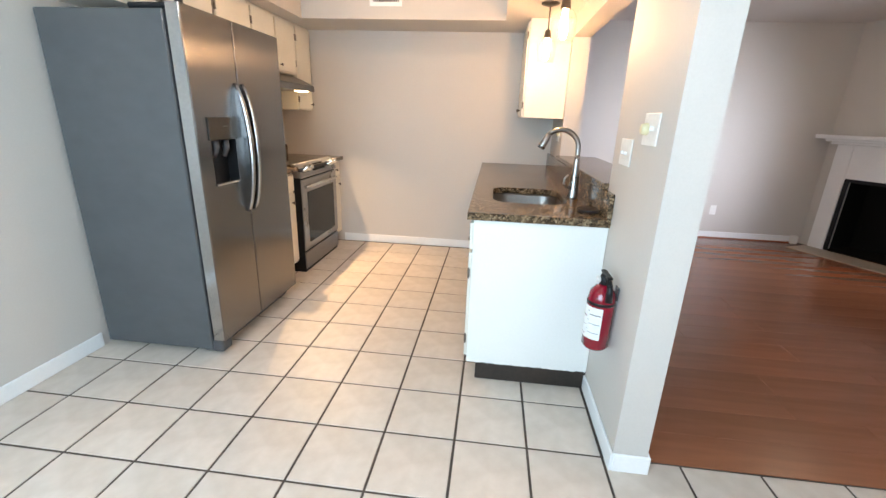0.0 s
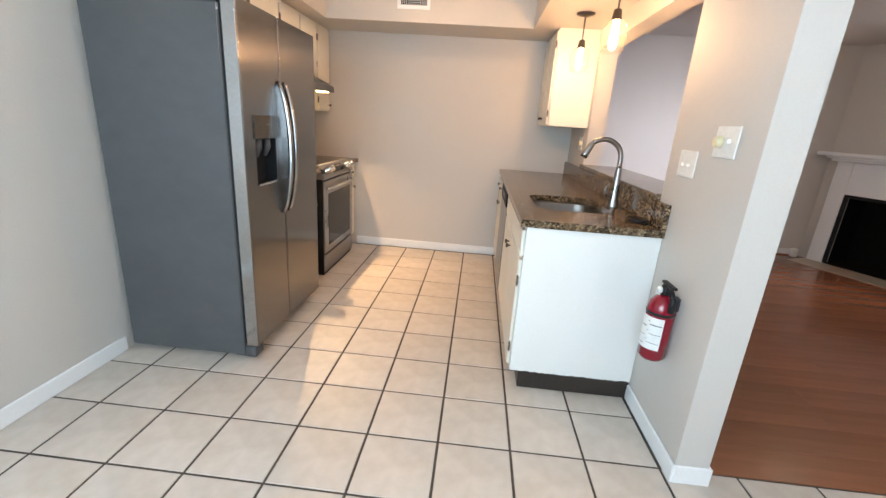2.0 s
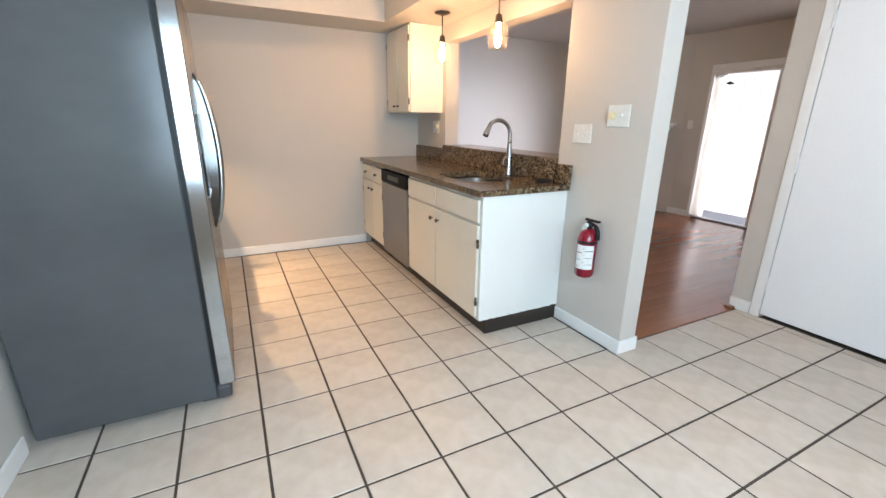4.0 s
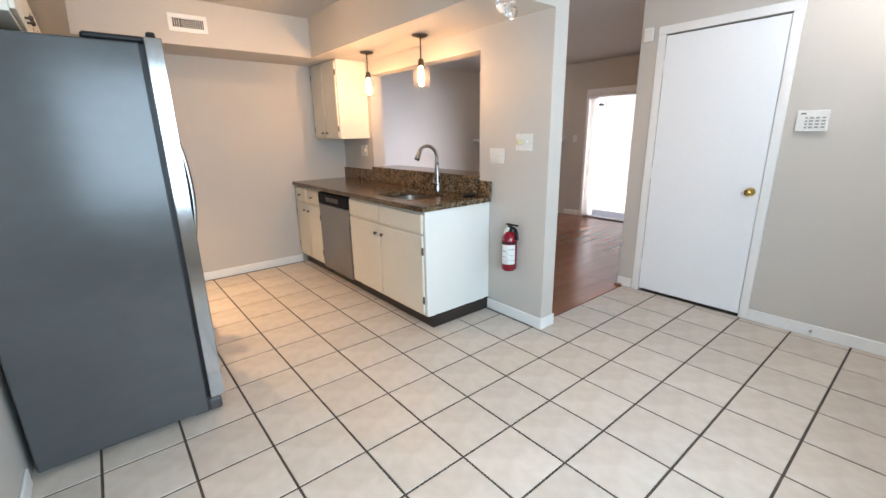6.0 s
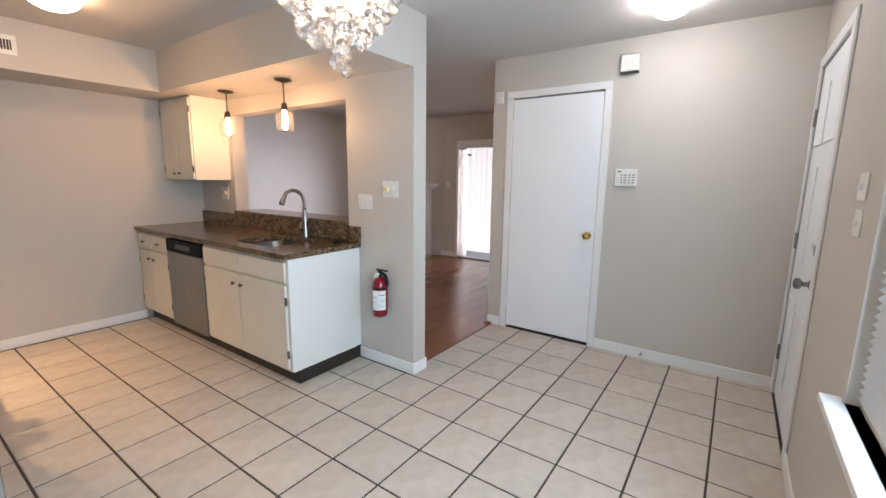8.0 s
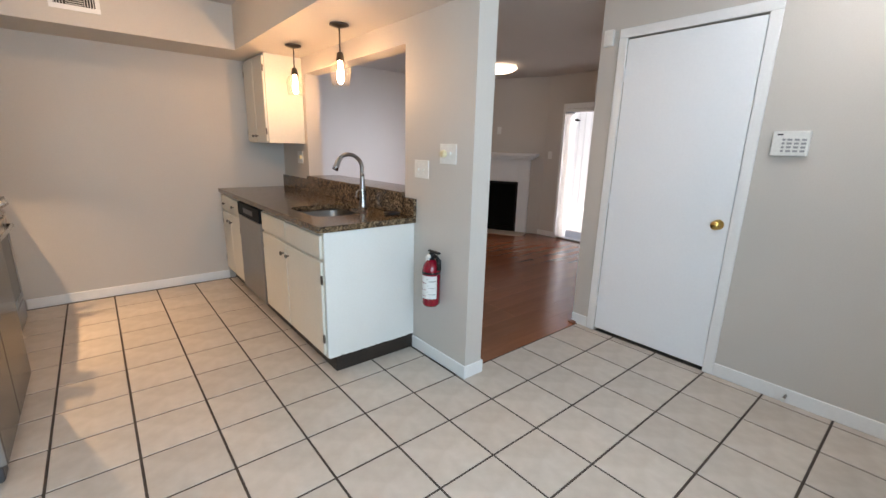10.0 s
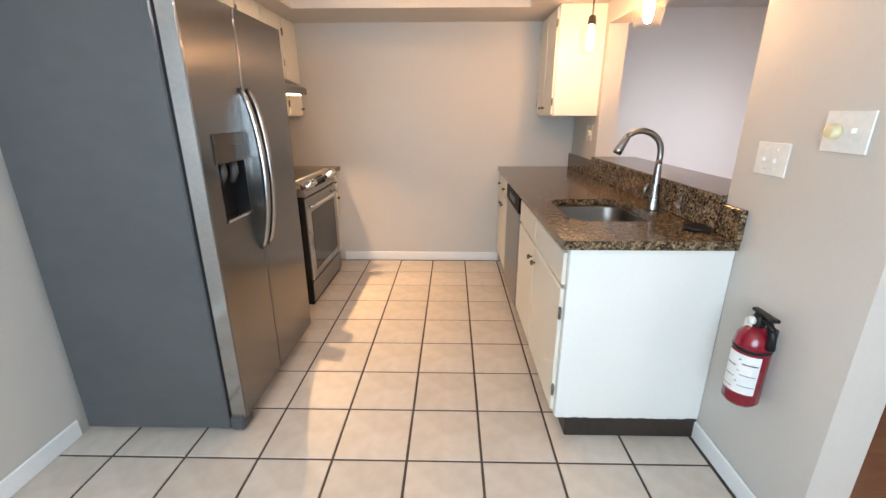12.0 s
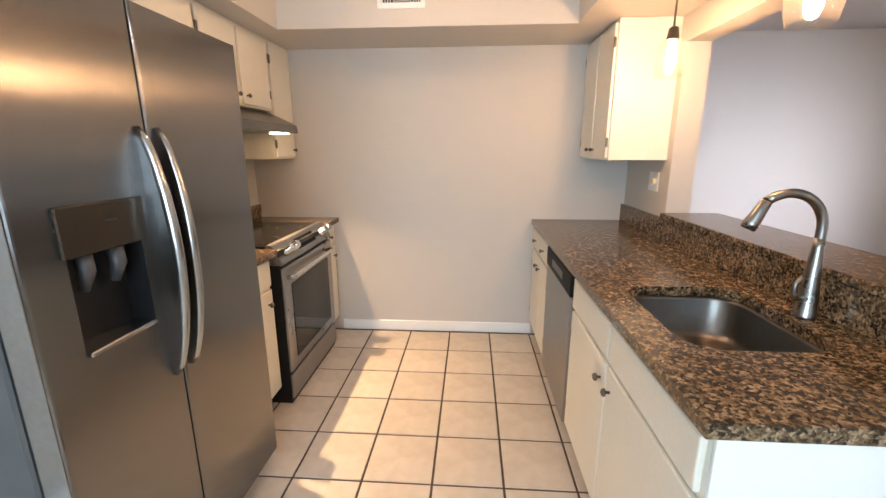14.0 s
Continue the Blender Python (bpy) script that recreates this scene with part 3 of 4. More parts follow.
# left side of the kitchen
LFACE = -1.645
base_cabinet("cream painted base cabinet beside the range", 2.90, 3.325, [], s=1, face=LFACE, back=XW + 0.002)
base_cabinet("narrow cream painted base cabinet beside the range", 4.12, 4.385, [], s=1, face=LFACE, back=XW + 0.002)


def left_top(y0, y1):
    ob = thing("granite_worktop", (-1.9, (y0 + y1) / 2, 0.884), "brown granite worktop beside the range", "worktop")
    part("slab", box(XW + 0.001, -1.59, y0, y1, 0.885, 0.921, 0.003), GRANITE, ob)
    part("backsplash", box(XW + 0.001, XW + 0.022, y0, y1, 0.922, 1.02, 0.003), GRANITE, ob)


left_top(2.895, 3.335)
left_top(4.118, 4.388)

RY0, RY1 = 3.34, 4.113
rg = thing("range", (-1.9, 3.73, 0), "slide-in stainless electric range with black glass cooktop", "range")
part("body", box(-2.19, -1.588, RY0 + 0.003, RY1 - 0.003, 0.0, 0.905), BLACK, rg, "black enamelled body")
part("cooktop", box(-2.19, -1.63, RY0, RY1, 0.906, 0.928, 0.004), BLACKGLASS, rg, "black glass cooktop")
for x, y, r in ((-1.78, 3.53, 0.10), (-1.78, 3.92, 0.08), (-2.03, 3.53, 0.08), (-2.03, 3.92, 0.10)):
    part("burner_ring", lathe([(r - 0.002, 0.9283), (r, 0.9286), (r + 0.002, 0.9283)], (x, y, 0), n=40, caps=False), DARKGREY, rg)
bm = bmesh.new()
vs = [[bm.verts.new((x, y, z)) for x, z in ((-1.66, 0.935), (-1.625, 0.935), (-1.565, 0.835), (-1.575, 0.822), (-1.66, 0.822))] for y in (RY0, RY1)]
bm.faces.new(vs[0])
bm.faces.new(vs[1][::-1])
for k in range(5):
    bm.faces.new((vs[0][k], vs[1][k], vs[1][(k + 1) % 5], vs[0][(k + 1) % 5]))
bmesh.ops.recalc_face_normals(bm, faces=bm.faces)
bmesh.ops.bevel(bm, geom=bm.edges[:], offset=0.004, segments=2, affect="EDGES")
panel = part("control_panel", bm, RANGE_STEEL, rg, "sloped stainless control panel")
tilt = pose(-1.594, 0, 0.886, 0, 59, 0)


def on_panel(bm, y):
    bmesh.ops.transform(bm, matrix=Matrix.Translation((0, y, 0)) @ tilt, verts=bm.verts)
    return bm


part("display", on_panel(box(-0.036, 0.030, -0.13, 0.14, 0.001, 0.003), 3.72), BLACKGLASS, panel, "black touch display")
for y in (3.42, 3.50, 3.96, 4.04):
    part("knob", on_panel(lathe([(0.027, 0.0), (0.027, 0.014), (0.024, 0.018), (0.023, 0.056), (0.019, 0.061)], n=18), y), STEEL_EDGE, panel, "polished steel knob")
od = part("oven_door", box(-1.587, -1.572, RY0 + 0.002, RY1 - 0.002, 0.195, 0.81, 0.006, seg=2), RANGE_STEEL, rg, "stainless oven door")
part("window", box(-1.5725, -1.5695, RY0 + 0.09, RY1 - 0.09, 0.255, 0.70, 0.003), OVENGLASS, od, "dark oven window")
part("handle", tube([(-1.575, RY0 + 0.05, 0.745), (-1.545, RY0 + 0.065, 0.75), (-1.536, RY0 + 0.12, 0.752), (-1.534, 3.727, 0.753), (-1.536, RY1 - 0.12, 0.752), (-1.545, RY1 - 0.065, 0.75), (-1.575, RY1 - 0.05, 0.745)], 0.012, 12), STEEL_EDGE, od, "steel bar handle")
part("drawer", box(-1.587, -1.574, RY0 + 0.002, RY1 - 0.002, 0.03, 0.178, 0.006, seg=2), RANGE_STEEL, rg, "stainless storage drawer")

# upper cabinets
UF = -1.90


def upper(label, y0, y1, z0, z1, split, x0, x1, s, knob_low=True):
    ob = thing("upper_cabinet", ((x0 + x1) / 2, (y0 + y1) / 2, z0), label, "cabinet", "kitchen upper cabinets")
    part("body", box(x0, x1, y0, y1, z0, z1, 0.002), CAB, ob)
    face = x1 if s > 0 else x0
    ys = [y0, *split, y1]
    for k, (p, q) in enumerate(zip(ys, ys[1:])):
        d = front("door", face, s, p + 0.012, q - 0.012, z0 + 0.012, z1 - 0.02, ob)
        near = k % 2 == 0
        knob(face + 0.018 * s, q - 0.05 if near else p + 0.05, z0 + 0.06, s, d, 0.012)
        hy = p + 0.012 if near else q - 0.012
        for z in (z0 + 0.1, z1 - 0.12):
            hinge(face + 0.014 * s, hy, z, d)
    return ob


upper("cream painted wall cabinet with two doors beside the pass-through", 3.79, 4.385, 1.367, 2.119, [4.09], 0.215, XP - 0.001, -1)
upper("cream painted cabinet above the refrigerator", 2.0, 2.90, 1.84, 2.119, [2.45], XW + 0.001, UF, 1)
upper("cream painted wall cabinet", 2.905, 3.33, 1.367, 2.119, [], XW + 0.001, UF, 1)
upper("cream painted cabinet above the range hood", 3.335, 4.06, 1.675, 2.119, [3.695], XW + 0.001, UF, 1)
upper("narrow cream painted wall cabinet beside the range hood", 4.065, 4.385, 1.367, 2.119, [], XW + 0.001, UF, 1)

hd = thing("range_hood", (-2.0, 3.7, 1.53), "slim stainless range hood with lit lamp", "range hood")
bm = bmesh.new()
vs = [[bm.verts.new((x, y, z)) for x, z in ((XW + 0.002, 1.673), (-1.93, 1.673), (-1.75, 1.585), (-1.745, 1.535), (XW + 0.002, 1.535))] for y in (3.34, 4.115)]
bm.faces.new(vs[0])
bm.faces.new(vs[1][::-1])
for k in range(5):
    bm.faces.new((vs[0][k], vs[1][k], vs[1][(k + 1) % 5], vs[0][(k + 1) % 5]))
bmesh.ops.recalc_face_normals(bm, faces=bm.faces)
bmesh.ops.bevel(bm, geom=bm.edges[:], offset=0.004, segments=2, affect="EDGES")
part("body", bm, STEEL, hd)
part("lamp_lens", box(-1.84, -1.76, 3.89, 4.0, 1.526, 1.535, 0.003), HOOD_GLOW, hd, "glowing lamp lens")

# ---- lamps ----


def dome(name, x, y, r, material, label):
    ob = thing(name, (x, y, TOP), label, "ceiling lamp")
    part("pan", lathe([(r * 0.9, TOP - 0.025), (r * 0.92, TOP - 0.002)], (x, y, 0), n=36), TRIM, ob)
    part("diffuser", lathe([(0.0, TOP - 0.1), (r * 0.5, TOP - 0.092), (r * 0.8, TOP - 0.07), (r * 0.95, TOP - 0.045), (r, TOP - 0.026)], (x, y, 0), n=36), material, ob, "glowing white glass diffuser")


dome("ceiling_light", -0.82, 3.08, 0.135, KIT_GLOW, "round flush ceiling light with frosted glass, lit")
dome("ceiling_light", 1.25, 0.115, 0.115, ENTRY_GLOW, "round flush ceiling light near the front door, lit")
dome("ceiling_light", 3.40, 4.04, 0.24, LIV_GLOW, "round flush ceiling light in the living room, lit")


def pendant(x, y):
    ob = thing("pendant_lamp", (x, y, SOF), "small pendant lamp with clear glass shade, lit", "pendant lamp", "pendants over the worktop")
    part("canopy", lathe([(0.062, SOF - 0.001), (0.062, SOF - 0.010), (0.03, SOF - 0.020), (0.010, SOF - 0.026)], (x, y, 0), n=28), PEWTER, ob)
    part("rod", tube([(x, y, SOF - 0.02), (x, y, 1.94)], 0.005, 8), PEWTER, ob)
    part("socket", lathe([(0.008, 1.955), (0.020, 1.948), (0.026, 1.905), (0.031, 1.898)], (x, y, 0), n=20), PEWTER, ob)
    outer = [(0.031, 1.900), (0.052, 1.884), (0.065, 1.860), (0.068, 1.832), (0.064, 1.790), (0.056, 1.745)]
    part("shade", lathe(outer + [(r - 0.003, z) for r, z in outer[::-1]], (x, y, 0), n=28, caps=False), AMBER, ob, "clear glass tulip shade")
    part("bulb", lathe([(0.0, 1.757), (0.012, 1.762), (0.020, 1.785), (0.021, 1.82), (0.016, 1.86), (0.012, 1.90)], (x, y, 0), n=16), BULB, ob, "glowing filament bulb")


pendant(0.305, 2.525)
pendant(0.308, 3.340)

ch = thing("chandelier", (-0.835, 0.612, TOP), "crystal chandelier of clear glass balls, lit", "chandelier")
CX, CY = -0.835, 0.612
part("canopy", lathe([(0.06, TOP - 0.001), (0.06, TOP - 0.015), (0.015, TOP - 0.03)], (CX, CY, 0), n=24), STEEL_EDGE, ch)
part("rod", tube([(CX, CY, TOP - 0.02), (CX, CY, 2.1)], 0.006, 8), STEEL_EDGE, ch)
part("plate", lathe([(0.17, 2.095), (0.17, 2.105), (0.02, 2.11)], (CX, CY, 0), n=36), STEEL_EDGE, ch)
for k in range(3):
    a = 2 * math.pi * k / 3
    part("bulb", lathe([(0.0, 1.87), (0.018, 1.88), (0.024, 1.905), (0.016, 1.94), (0.010, 1.99)], (CX + 0.05 * math.cos(a), CY + 0.05 * math.sin(a), 0), n=12), CHAND_BULB, ch, "glowing bulb")
    part("lamp_holder", tube([(CX + 0.05 * math.cos(a), CY + 0.05 * math.sin(a), 1.99), (CX + 0.05 * math.cos(a), CY + 0.05 * math.sin(a), 2.096)], 0.011, 8), STEEL_EDGE, ch)
ball = bmesh.new()
bmesh.ops.create_uvsphere(ball, u_segments=12, v_segments=8, radius=1.0)
for f in ball.faces:
    f.smooth = True
ballme = bpy.data.meshes.new("crystal_ball")
ball.to_mesh(ballme)
ball.free()
ballme.materials.append(CRYSTAL)
rng = random.Random(4)
rings = ((0.175, 20, 1.93, 1), (0.14, 16, 1.87, 1), (0.105, 12, 1.82, 1), (0.07, 9, 1.79, 0), (0.03, 2, 1.712, 1), (0.012, 2, 1.765, 0))
for r, n, low, inner in rings:
    for k in range(n):
        a = 2 * math.pi * k / n + r * 9
        z = low + rng.uniform(-0.012, 0.012)
        count = 4 if inner else 3
        for j in range(count):
            rad = (0.020 if j == 0 else 0.0145) * rng.uniform(0.88, 1.1)
            ob = new("crystal_ball", ballme)
            ob.parent = ch
            ob.location = Vector((CX + r * math.cos(a) + rng.uniform(-0.006, 0.006), CY + r * math.sin(a) + rng.uniform(-0.006, 0.006), z)) - Vector((CX, CY, TOP))
            ob.scale = (rad, rad, rad * 1.05)
            z += 0.032
    b = None
    for k in range(n):
        a = 2 * math.pi * k / n + r * 9
        b = tube([(CX + r * math.cos(a), CY + r * math.sin(a), low), (CX + r * math.cos(a), CY + r * math.sin(a), 2.096)], 0.0008, 4, bm=b)
    part("hanging_wires", b, STEEL_EDGE, ch)

# ---- closet door and front door ----


def casing(name, axis, plane, a0, a1, z1, s, w=0.06):
    """Three boards round a door opening, standing 14 mm proud of the wall."""
    ob = thing(name, (plane, (a0 + a1) / 2, 0) if axis == "x" else ((a0 + a1) / 2, plane, 0), "white painted door casing", "door casing", kind="structure")
    lo, hi = sorted((plane + 0.0005 * s, plane + 0.014 * s))
    for p, q, r0, r1 in ((a0 - w, a0, 0, z1), (a1, a1 + w, 0, z1), (a0 - w, a1 + w, z1, z1 + w)):
        part("casing_board", box(lo, hi, p, q, r0, r1, 0.004) if axis == "x" else box(p, q, lo, hi, r0, r1, 0.004), TRIM, ob)
    return ob


casing("trim_closet_door", "x", XC, CY0, CY1, CZ1, -1)
cd = thing("door_closet", (XC, 1.0, 0), "closed white painted flush closet door", "door", kind="structure")
part("leaf", box(XC - 0.004, XC + 0.032, CY0 + 0.004, CY1 - 0.004, 0.026, CZ1 - 0.012, 0.002), DOORW, cd)
part("door_knob", lathe([(0.031, 0.0), (0.031, -0.006), (0.011, -0.012), (0.011, -0.032), (0.024, -0.042), (0.028, -0.055), (0.022, -0.068), (0.0, -0.072)], (XC - 0.004, CY0 + 0.06, 0.955), "x", 24), BRASS, cd, "polished brass knob")
for z in (0.25, 1.05, 1.88):
    part("hinge", tube([(XC - 0.012, CY1 - 0.001, z - 0.045), (XC - 0.012, CY1 - 0.001, z + 0.045)], 0.007, 10), TRIM, cd)

casing("trim_front_door", "y", YS, DX0, DX1 - 0.015, DZ1, 1, 0.062)
fd = thing("door_front", (1.36, YS, 0), "closed white painted panelled front door", "door", kind="structure")
part("leaf", box(DX0 + 0.004, DX1 - 0.019, YS - 0.04, YS - 0.004, 0.012, DZ1 - 0.006, 0.002), DOORW, fd)
for x0, x1 in ((1.02, 1.33), (1.41, 1.70)):
    for z0, z1 in ((0.2, 0.72), (0.95, 1.5), (1.62, 1.95)):
        part("door_panel", box(x0, x1, YS - 0.006, YS + 0.004, z0, z1, 0.006, seg=2), DOORW, fd)
part("door_knob", lathe([(0.032, 0.0), (0.032, 0.007), (0.012, 0.014), (0.012, 0.035), (0.026, 0.045), (0.029, 0.058), (0.020, 0.07), (0.0, 0.073)], (1.0, YS - 0.004, 0.92), "y", 24), NICKEL, fd, "brushed nickel knob")
part("deadbolt", lathe([(0.03, 0.0), (0.03, 0.008), (0.022, 0.014), (0.0, 0.015)], (1.0, YS - 0.004, 1.09), "y", 24), NICKEL, fd)
part("latch_plate", box(1.05, 1.10, YS - 0.004, YS + 0.012, 1.09, 1.115, 0.004), WHITEP, fd)
for z in (0.3, 1.05, 1.8):
    part("hinge", tube([(DX1 - 0.02, YS + 0.006, z - 0.05), (DX1 - 0.02, YS + 0.006, z + 0.05)], 0.008, 10), NICKEL, fd)

# ---- window and sliding door ----
win = thing("window_south", (-0.72, YS, WZ0), "white framed window with white blinds", "window", kind="structure")
bm = box(WX0, WX0 + 0.045, YS - 0.10, YS - 0.04, WZ0, WZ1, 0.004)
box(WX1 - 0.045, WX1, YS - 0.10, YS - 0.04, WZ0, WZ1, 0.004, bm=bm)
box(WX0 + 0.045, WX1 - 0.045, YS - 0.10, YS - 0.04, WZ1 - 0.045, WZ1, 0.004, bm=bm)
box(WX0 + 0.045, WX1 - 0.045, YS - 0.10, YS - 0.04, WZ0, WZ0 + 0.045, 0.004, bm=bm)
box(WX0 + 0.045, WX1 - 0.045, YS - 0.09, YS - 0.05, 1.36, 1.40, 0.004, bm=bm)
part("window_frame", bm, TRIM, win)
part("window_sill", box(WX0 - 0.05, WX1 + 0.05, YS - 0.04, YS + 0.055, WZ0 - 0.03, WZ0, 0.005, seg=2), TRIM, win, "white painted projecting sill")
pane = part("pane", box(WX0 + 0.045, WX1 - 0.045, YS - 0.072, YS - 0.068, WZ0 + 0.045, WZ1 - 0.045), CLEAR, win, "clear glass pane")
pane.visible_shadow = False

for k in range(47):
    z = WZ0 + 0.055 + k * 0.0255
    b = box(WX0 + 0.05, WX1 - 0.05, -0.0125, 0.0125, -0.0006, 0.0006)
    bmesh.ops.transform(b, matrix=pose(0, YS - 0.026, z, -48), verts=b.verts)
    part("slat", b, BLIND, win)
sl = thing("door_sliding", (XE, 2.96, 0), "white framed sliding glass door to the patio", "door", kind="structure")
bm = box(XE + 0.02, XE + 0.10, SY0, SY0 + 0.06, 0.02, SZ1 - 0.05, 0.004)
box(XE + 0.02, XE + 0.10, SY1 - 0.06, SY1, 0.02, SZ1 - 0.05, 0.004, bm=bm)
box(XE + 0.02, XE + 0.10, SY0, SY1, SZ1 - 0.05, SZ1, 0.004, bm=bm)
box(XE + 0.02, XE + 0.10, SY0, SY1, 0.0, 0.02, 0.004, bm=bm)
part("door_frame", bm, TRIM, sl)
part("track", box(XE - 0.02, XE + 0.02, SY0, SY1, 0.0, 0.014, 0.003), PEWTER, sl)
for y0, y1, x in ((SY0 + 0.06, 2.98, XE + 0.05), (2.93, SY1 - 0.06, XE + 0.075)):
    p = part("pane", box(x, x + 0.006, y0, y1, 0.03, SZ1 - 0.06), CLEAR, sl, "clear glass pane")
    p.visible_shadow = False
part("middle_stile", box(XE + 0.045, XE + 0.09, 2.93, 2.98, 0.02, SZ1 - 0.05, 0.004), TRIM, sl)
casing("trim_sliding_door", "x", XE, SY0, SY1, SZ1, -1, 0.075)

vb = thing("vertical_blind", (XE - 0.06, 3.60, 1.9), "white vertical blind drawn aside at the sliding door", "blind")
part("headrail", box(XE - 0.085, XE - 0.045, SY0 - 0.02, SY1 + 0.02, 1.915, 1.955, 0.004), TRIM, vb)
for k in range(9):
    b = box(-0.044, 0.044, -0.0006, 0.0006, 0.05, 1.90)
    bmesh.ops.transform(b, matrix=pose(XE - 0.065, 3.655 - 0.017 * k, 0, 0, 0, 58 + 6 * (k % 3)), verts=b.verts)
    part("vane", b, VANE, vb)
    part("vane_clip", box(XE - 0.071, XE - 0.059, 3.652 - 0.017 * k, 3.658 - 0.017 * k, 1.88, 1.914), DARKGREY, vb)
part("latch", tube([(XE - 0.06, 3.50, 1.80), (XE - 0.075, 3.46, 1.80), (XE - 0.075, 3.41, 1.79)], [0.016, 0.02, 0.008], 8), BLACK, sl, "dark latch on the door frame")

# ---- fireplace, set across the corner ----
FA, FT = (3.917, 5.304, 0.0), -64.6


def turned(name, bm, material, label, category, kind=""):
    ob = solid(name, bm, material, label, category, kind)
    ob.matrix_world = pose(*FA, 0, 0, FT)
    return ob


bm = box(-0.42, 0.05, 0.03, 0.12, -0.1, TOP)
box(1.02, 1.55, 0.03, 0.12, -0.1, TOP, bm=bm)
box(0.05, 1.02, 0.03, 0.12, 0.84, TOP, bm=bm)
turned("wall_fireplace", bm, WALL, "greige painted wall across the corner above the fireplace", "wall", "structure")
fp = thing("fireplace", FA, "white corner fireplace with mantel shelf and dark firebox", "fireplace", turn=FT)
for x0, x1 in ((-0.11, 0.05), (1.02, 1.20)):
    part("surround_leg", box(x0, x1, -0.02, 0.029, 0.0, 1.205, 0.005), TRIM, fp)
part("surround_frieze", box(0.05, 1.02, -0.018, 0.029, 0.84, 1.203, 0.004), TRIM, fp)
bm = box(-0.16, 1.25, -0.06, 0.029, 1.206, 1.235, 0.008, seg=2)
box(-0.20, 1.29, -0.10, 0.029, 1.235, 1.262, 0.008, bm=bm, seg=2)
box(-0.27, 1.33, -0.17, 0.029, 1.262, 1.305, 0.008, bm=bm, seg=2)
part("mantel_shelf", bm, TRIM, fp, "white stepped mantel shelf")
bm = box(0.0, 0.05, 0.121, 0.5, 0.0, 0.9)
box(1.02, 1.07, 0.121, 0.5, 0.0, 0.9, bm=bm)
box(0.0, 1.07, 0.5, 0.55, 0.0, 0.9, bm=bm)
box(0.0, 1.07, 0.121, 0.55, 0.9, 0.95, bm=bm)
box(0.05, 1.02, 0.03, 0.5, -0.05, 0.006, bm=bm)
part("firebox", bm, FIREBOX, fp, "dark sooty firebox")
bm = box(0.05, 1.02, -0.004, 0.012, 0.80, 0.838)
box(0.05, 0.09, -0.004, 0.012, 0.01, 0.80, bm=bm)
box(0.98, 1.02, -0.004, 0.012, 0.01, 0.80, bm=bm)
part("firebox_frame", bm, BLACK, fp, "black metal frame")
hearth = thing("hearth", FA, "flush beige tiled hearth in front of the fireplace", "hearth", kind="structure", turn=FT)
for k in range(5):
    x0 = -0.13 + k * 0.27
    part("tile", box(x0 + 0.002, x0 + 0.268, -0.36, -0.021, -0.02, 0.008, 0.002), STONE, hearth)

# ---- wall fittings ----


def plate(y0, y1, z0, z1, label):
    ob = thing("wall_switch", (XP, (y0 + y1) / 2, z0), label, "switch")
    part("plate", box(XP - 0.006, XP - 0.0005, y0, y1, z0, z1, 0.002), WHITEP, ob)
    return ob, (y0 + y1) / 2, (z0 + z1) / 2


ob, c, zc = plate(1.862, 2.008, 1.178, 1.288, "white double switch plate on the partition wall")
for dy in (-0.025, 0.025):
    for dz in (0.02, -0.02):
        part("screw", lathe([(0.0035, 0), (0.0035, -0.0015), (0.0, -0.002)], (XP - 0.006, c + dy, zc + dz * 1.6), "x", 8), WHITEP, ob)
    part("toggle", box(XP - 0.018, XP - 0.006, c + dy - 0.004, c + dy + 0.004, zc - 0.010, zc + 0.004, 0.002), WHITEP, ob)
ob, c, zc = plate(1.61, 1.756, 1.275, 1.388, "white switch plate with a round dimmer knob")
part("dimmer", lathe([(0.021, 0), (0.021, -0.010), (0.018, -0.022), (0.012, -0.024)], (XP - 0.006, c + 0.03, zc), "x", 20), IVORY, ob, "ivory dimmer knob")
part("toggle", box(XP - 0.02, XP - 0.006, c - 0.034, c - 0.026, zc - 0.004, zc + 0.012, 0.002), WHITEP, ob)
ob = thing("wall_outlet", (XP, 3.95, 1.18), "white outlet plate above the worktop", "outlet")
part("plate", box(XP - 0.006, XP - 0.0005, 3.86, 3.99, 1.18, 1.295, 0.002), WHITEP, ob)
part("dimmer", lathe([(0.018, 0), (0.018, -0.012), (0.013, -0.02)], (XP - 0.006, 3.895, 1.24), "x", 16), IVORY, ob)
part("socket", box(XP - 0.009, XP - 0.006, 3.935, 3.965, 1.21, 1.265, 0.002), WHITEP, ob)

ob = thing("wall_switch", FA, "small white plate on the wall above the mantel", "switch", turn=FT)
part("plate", box(0.60, 0.67, 0.024, 0.0295, 1.60, 1.715, 0.002), WHITEP, ob)
ob = thing("floor_box", (3.735, YN - 0.055, 0), "small white rounded box on the floor beside the fireplace", "box")
part("case", box(3.70, 3.77, YN - 0.09, YN - 0.028, 0.0, 0.105, 0.016, seg=3), WHITEP, ob)
kp = thing("alarm_keypad", (XC, 0.41, 1.37), "white alarm keypad with a small display", "keypad")
part("case", box(XC - 0.028, XC - 0.001, 0.326, 0.486, 1.370, 1.500, 0.006, seg=2), WHITEP, kp)
part("display", box(XC - 0.0295, XC - 0.028, 0.345, 0.40, 1.477, 1.487), WHITEP, kp)
part("brand_bar", box(XC - 0.0295, XC - 0.028, 0.440, 0.465, 1.476, 1.484), INK, kp)
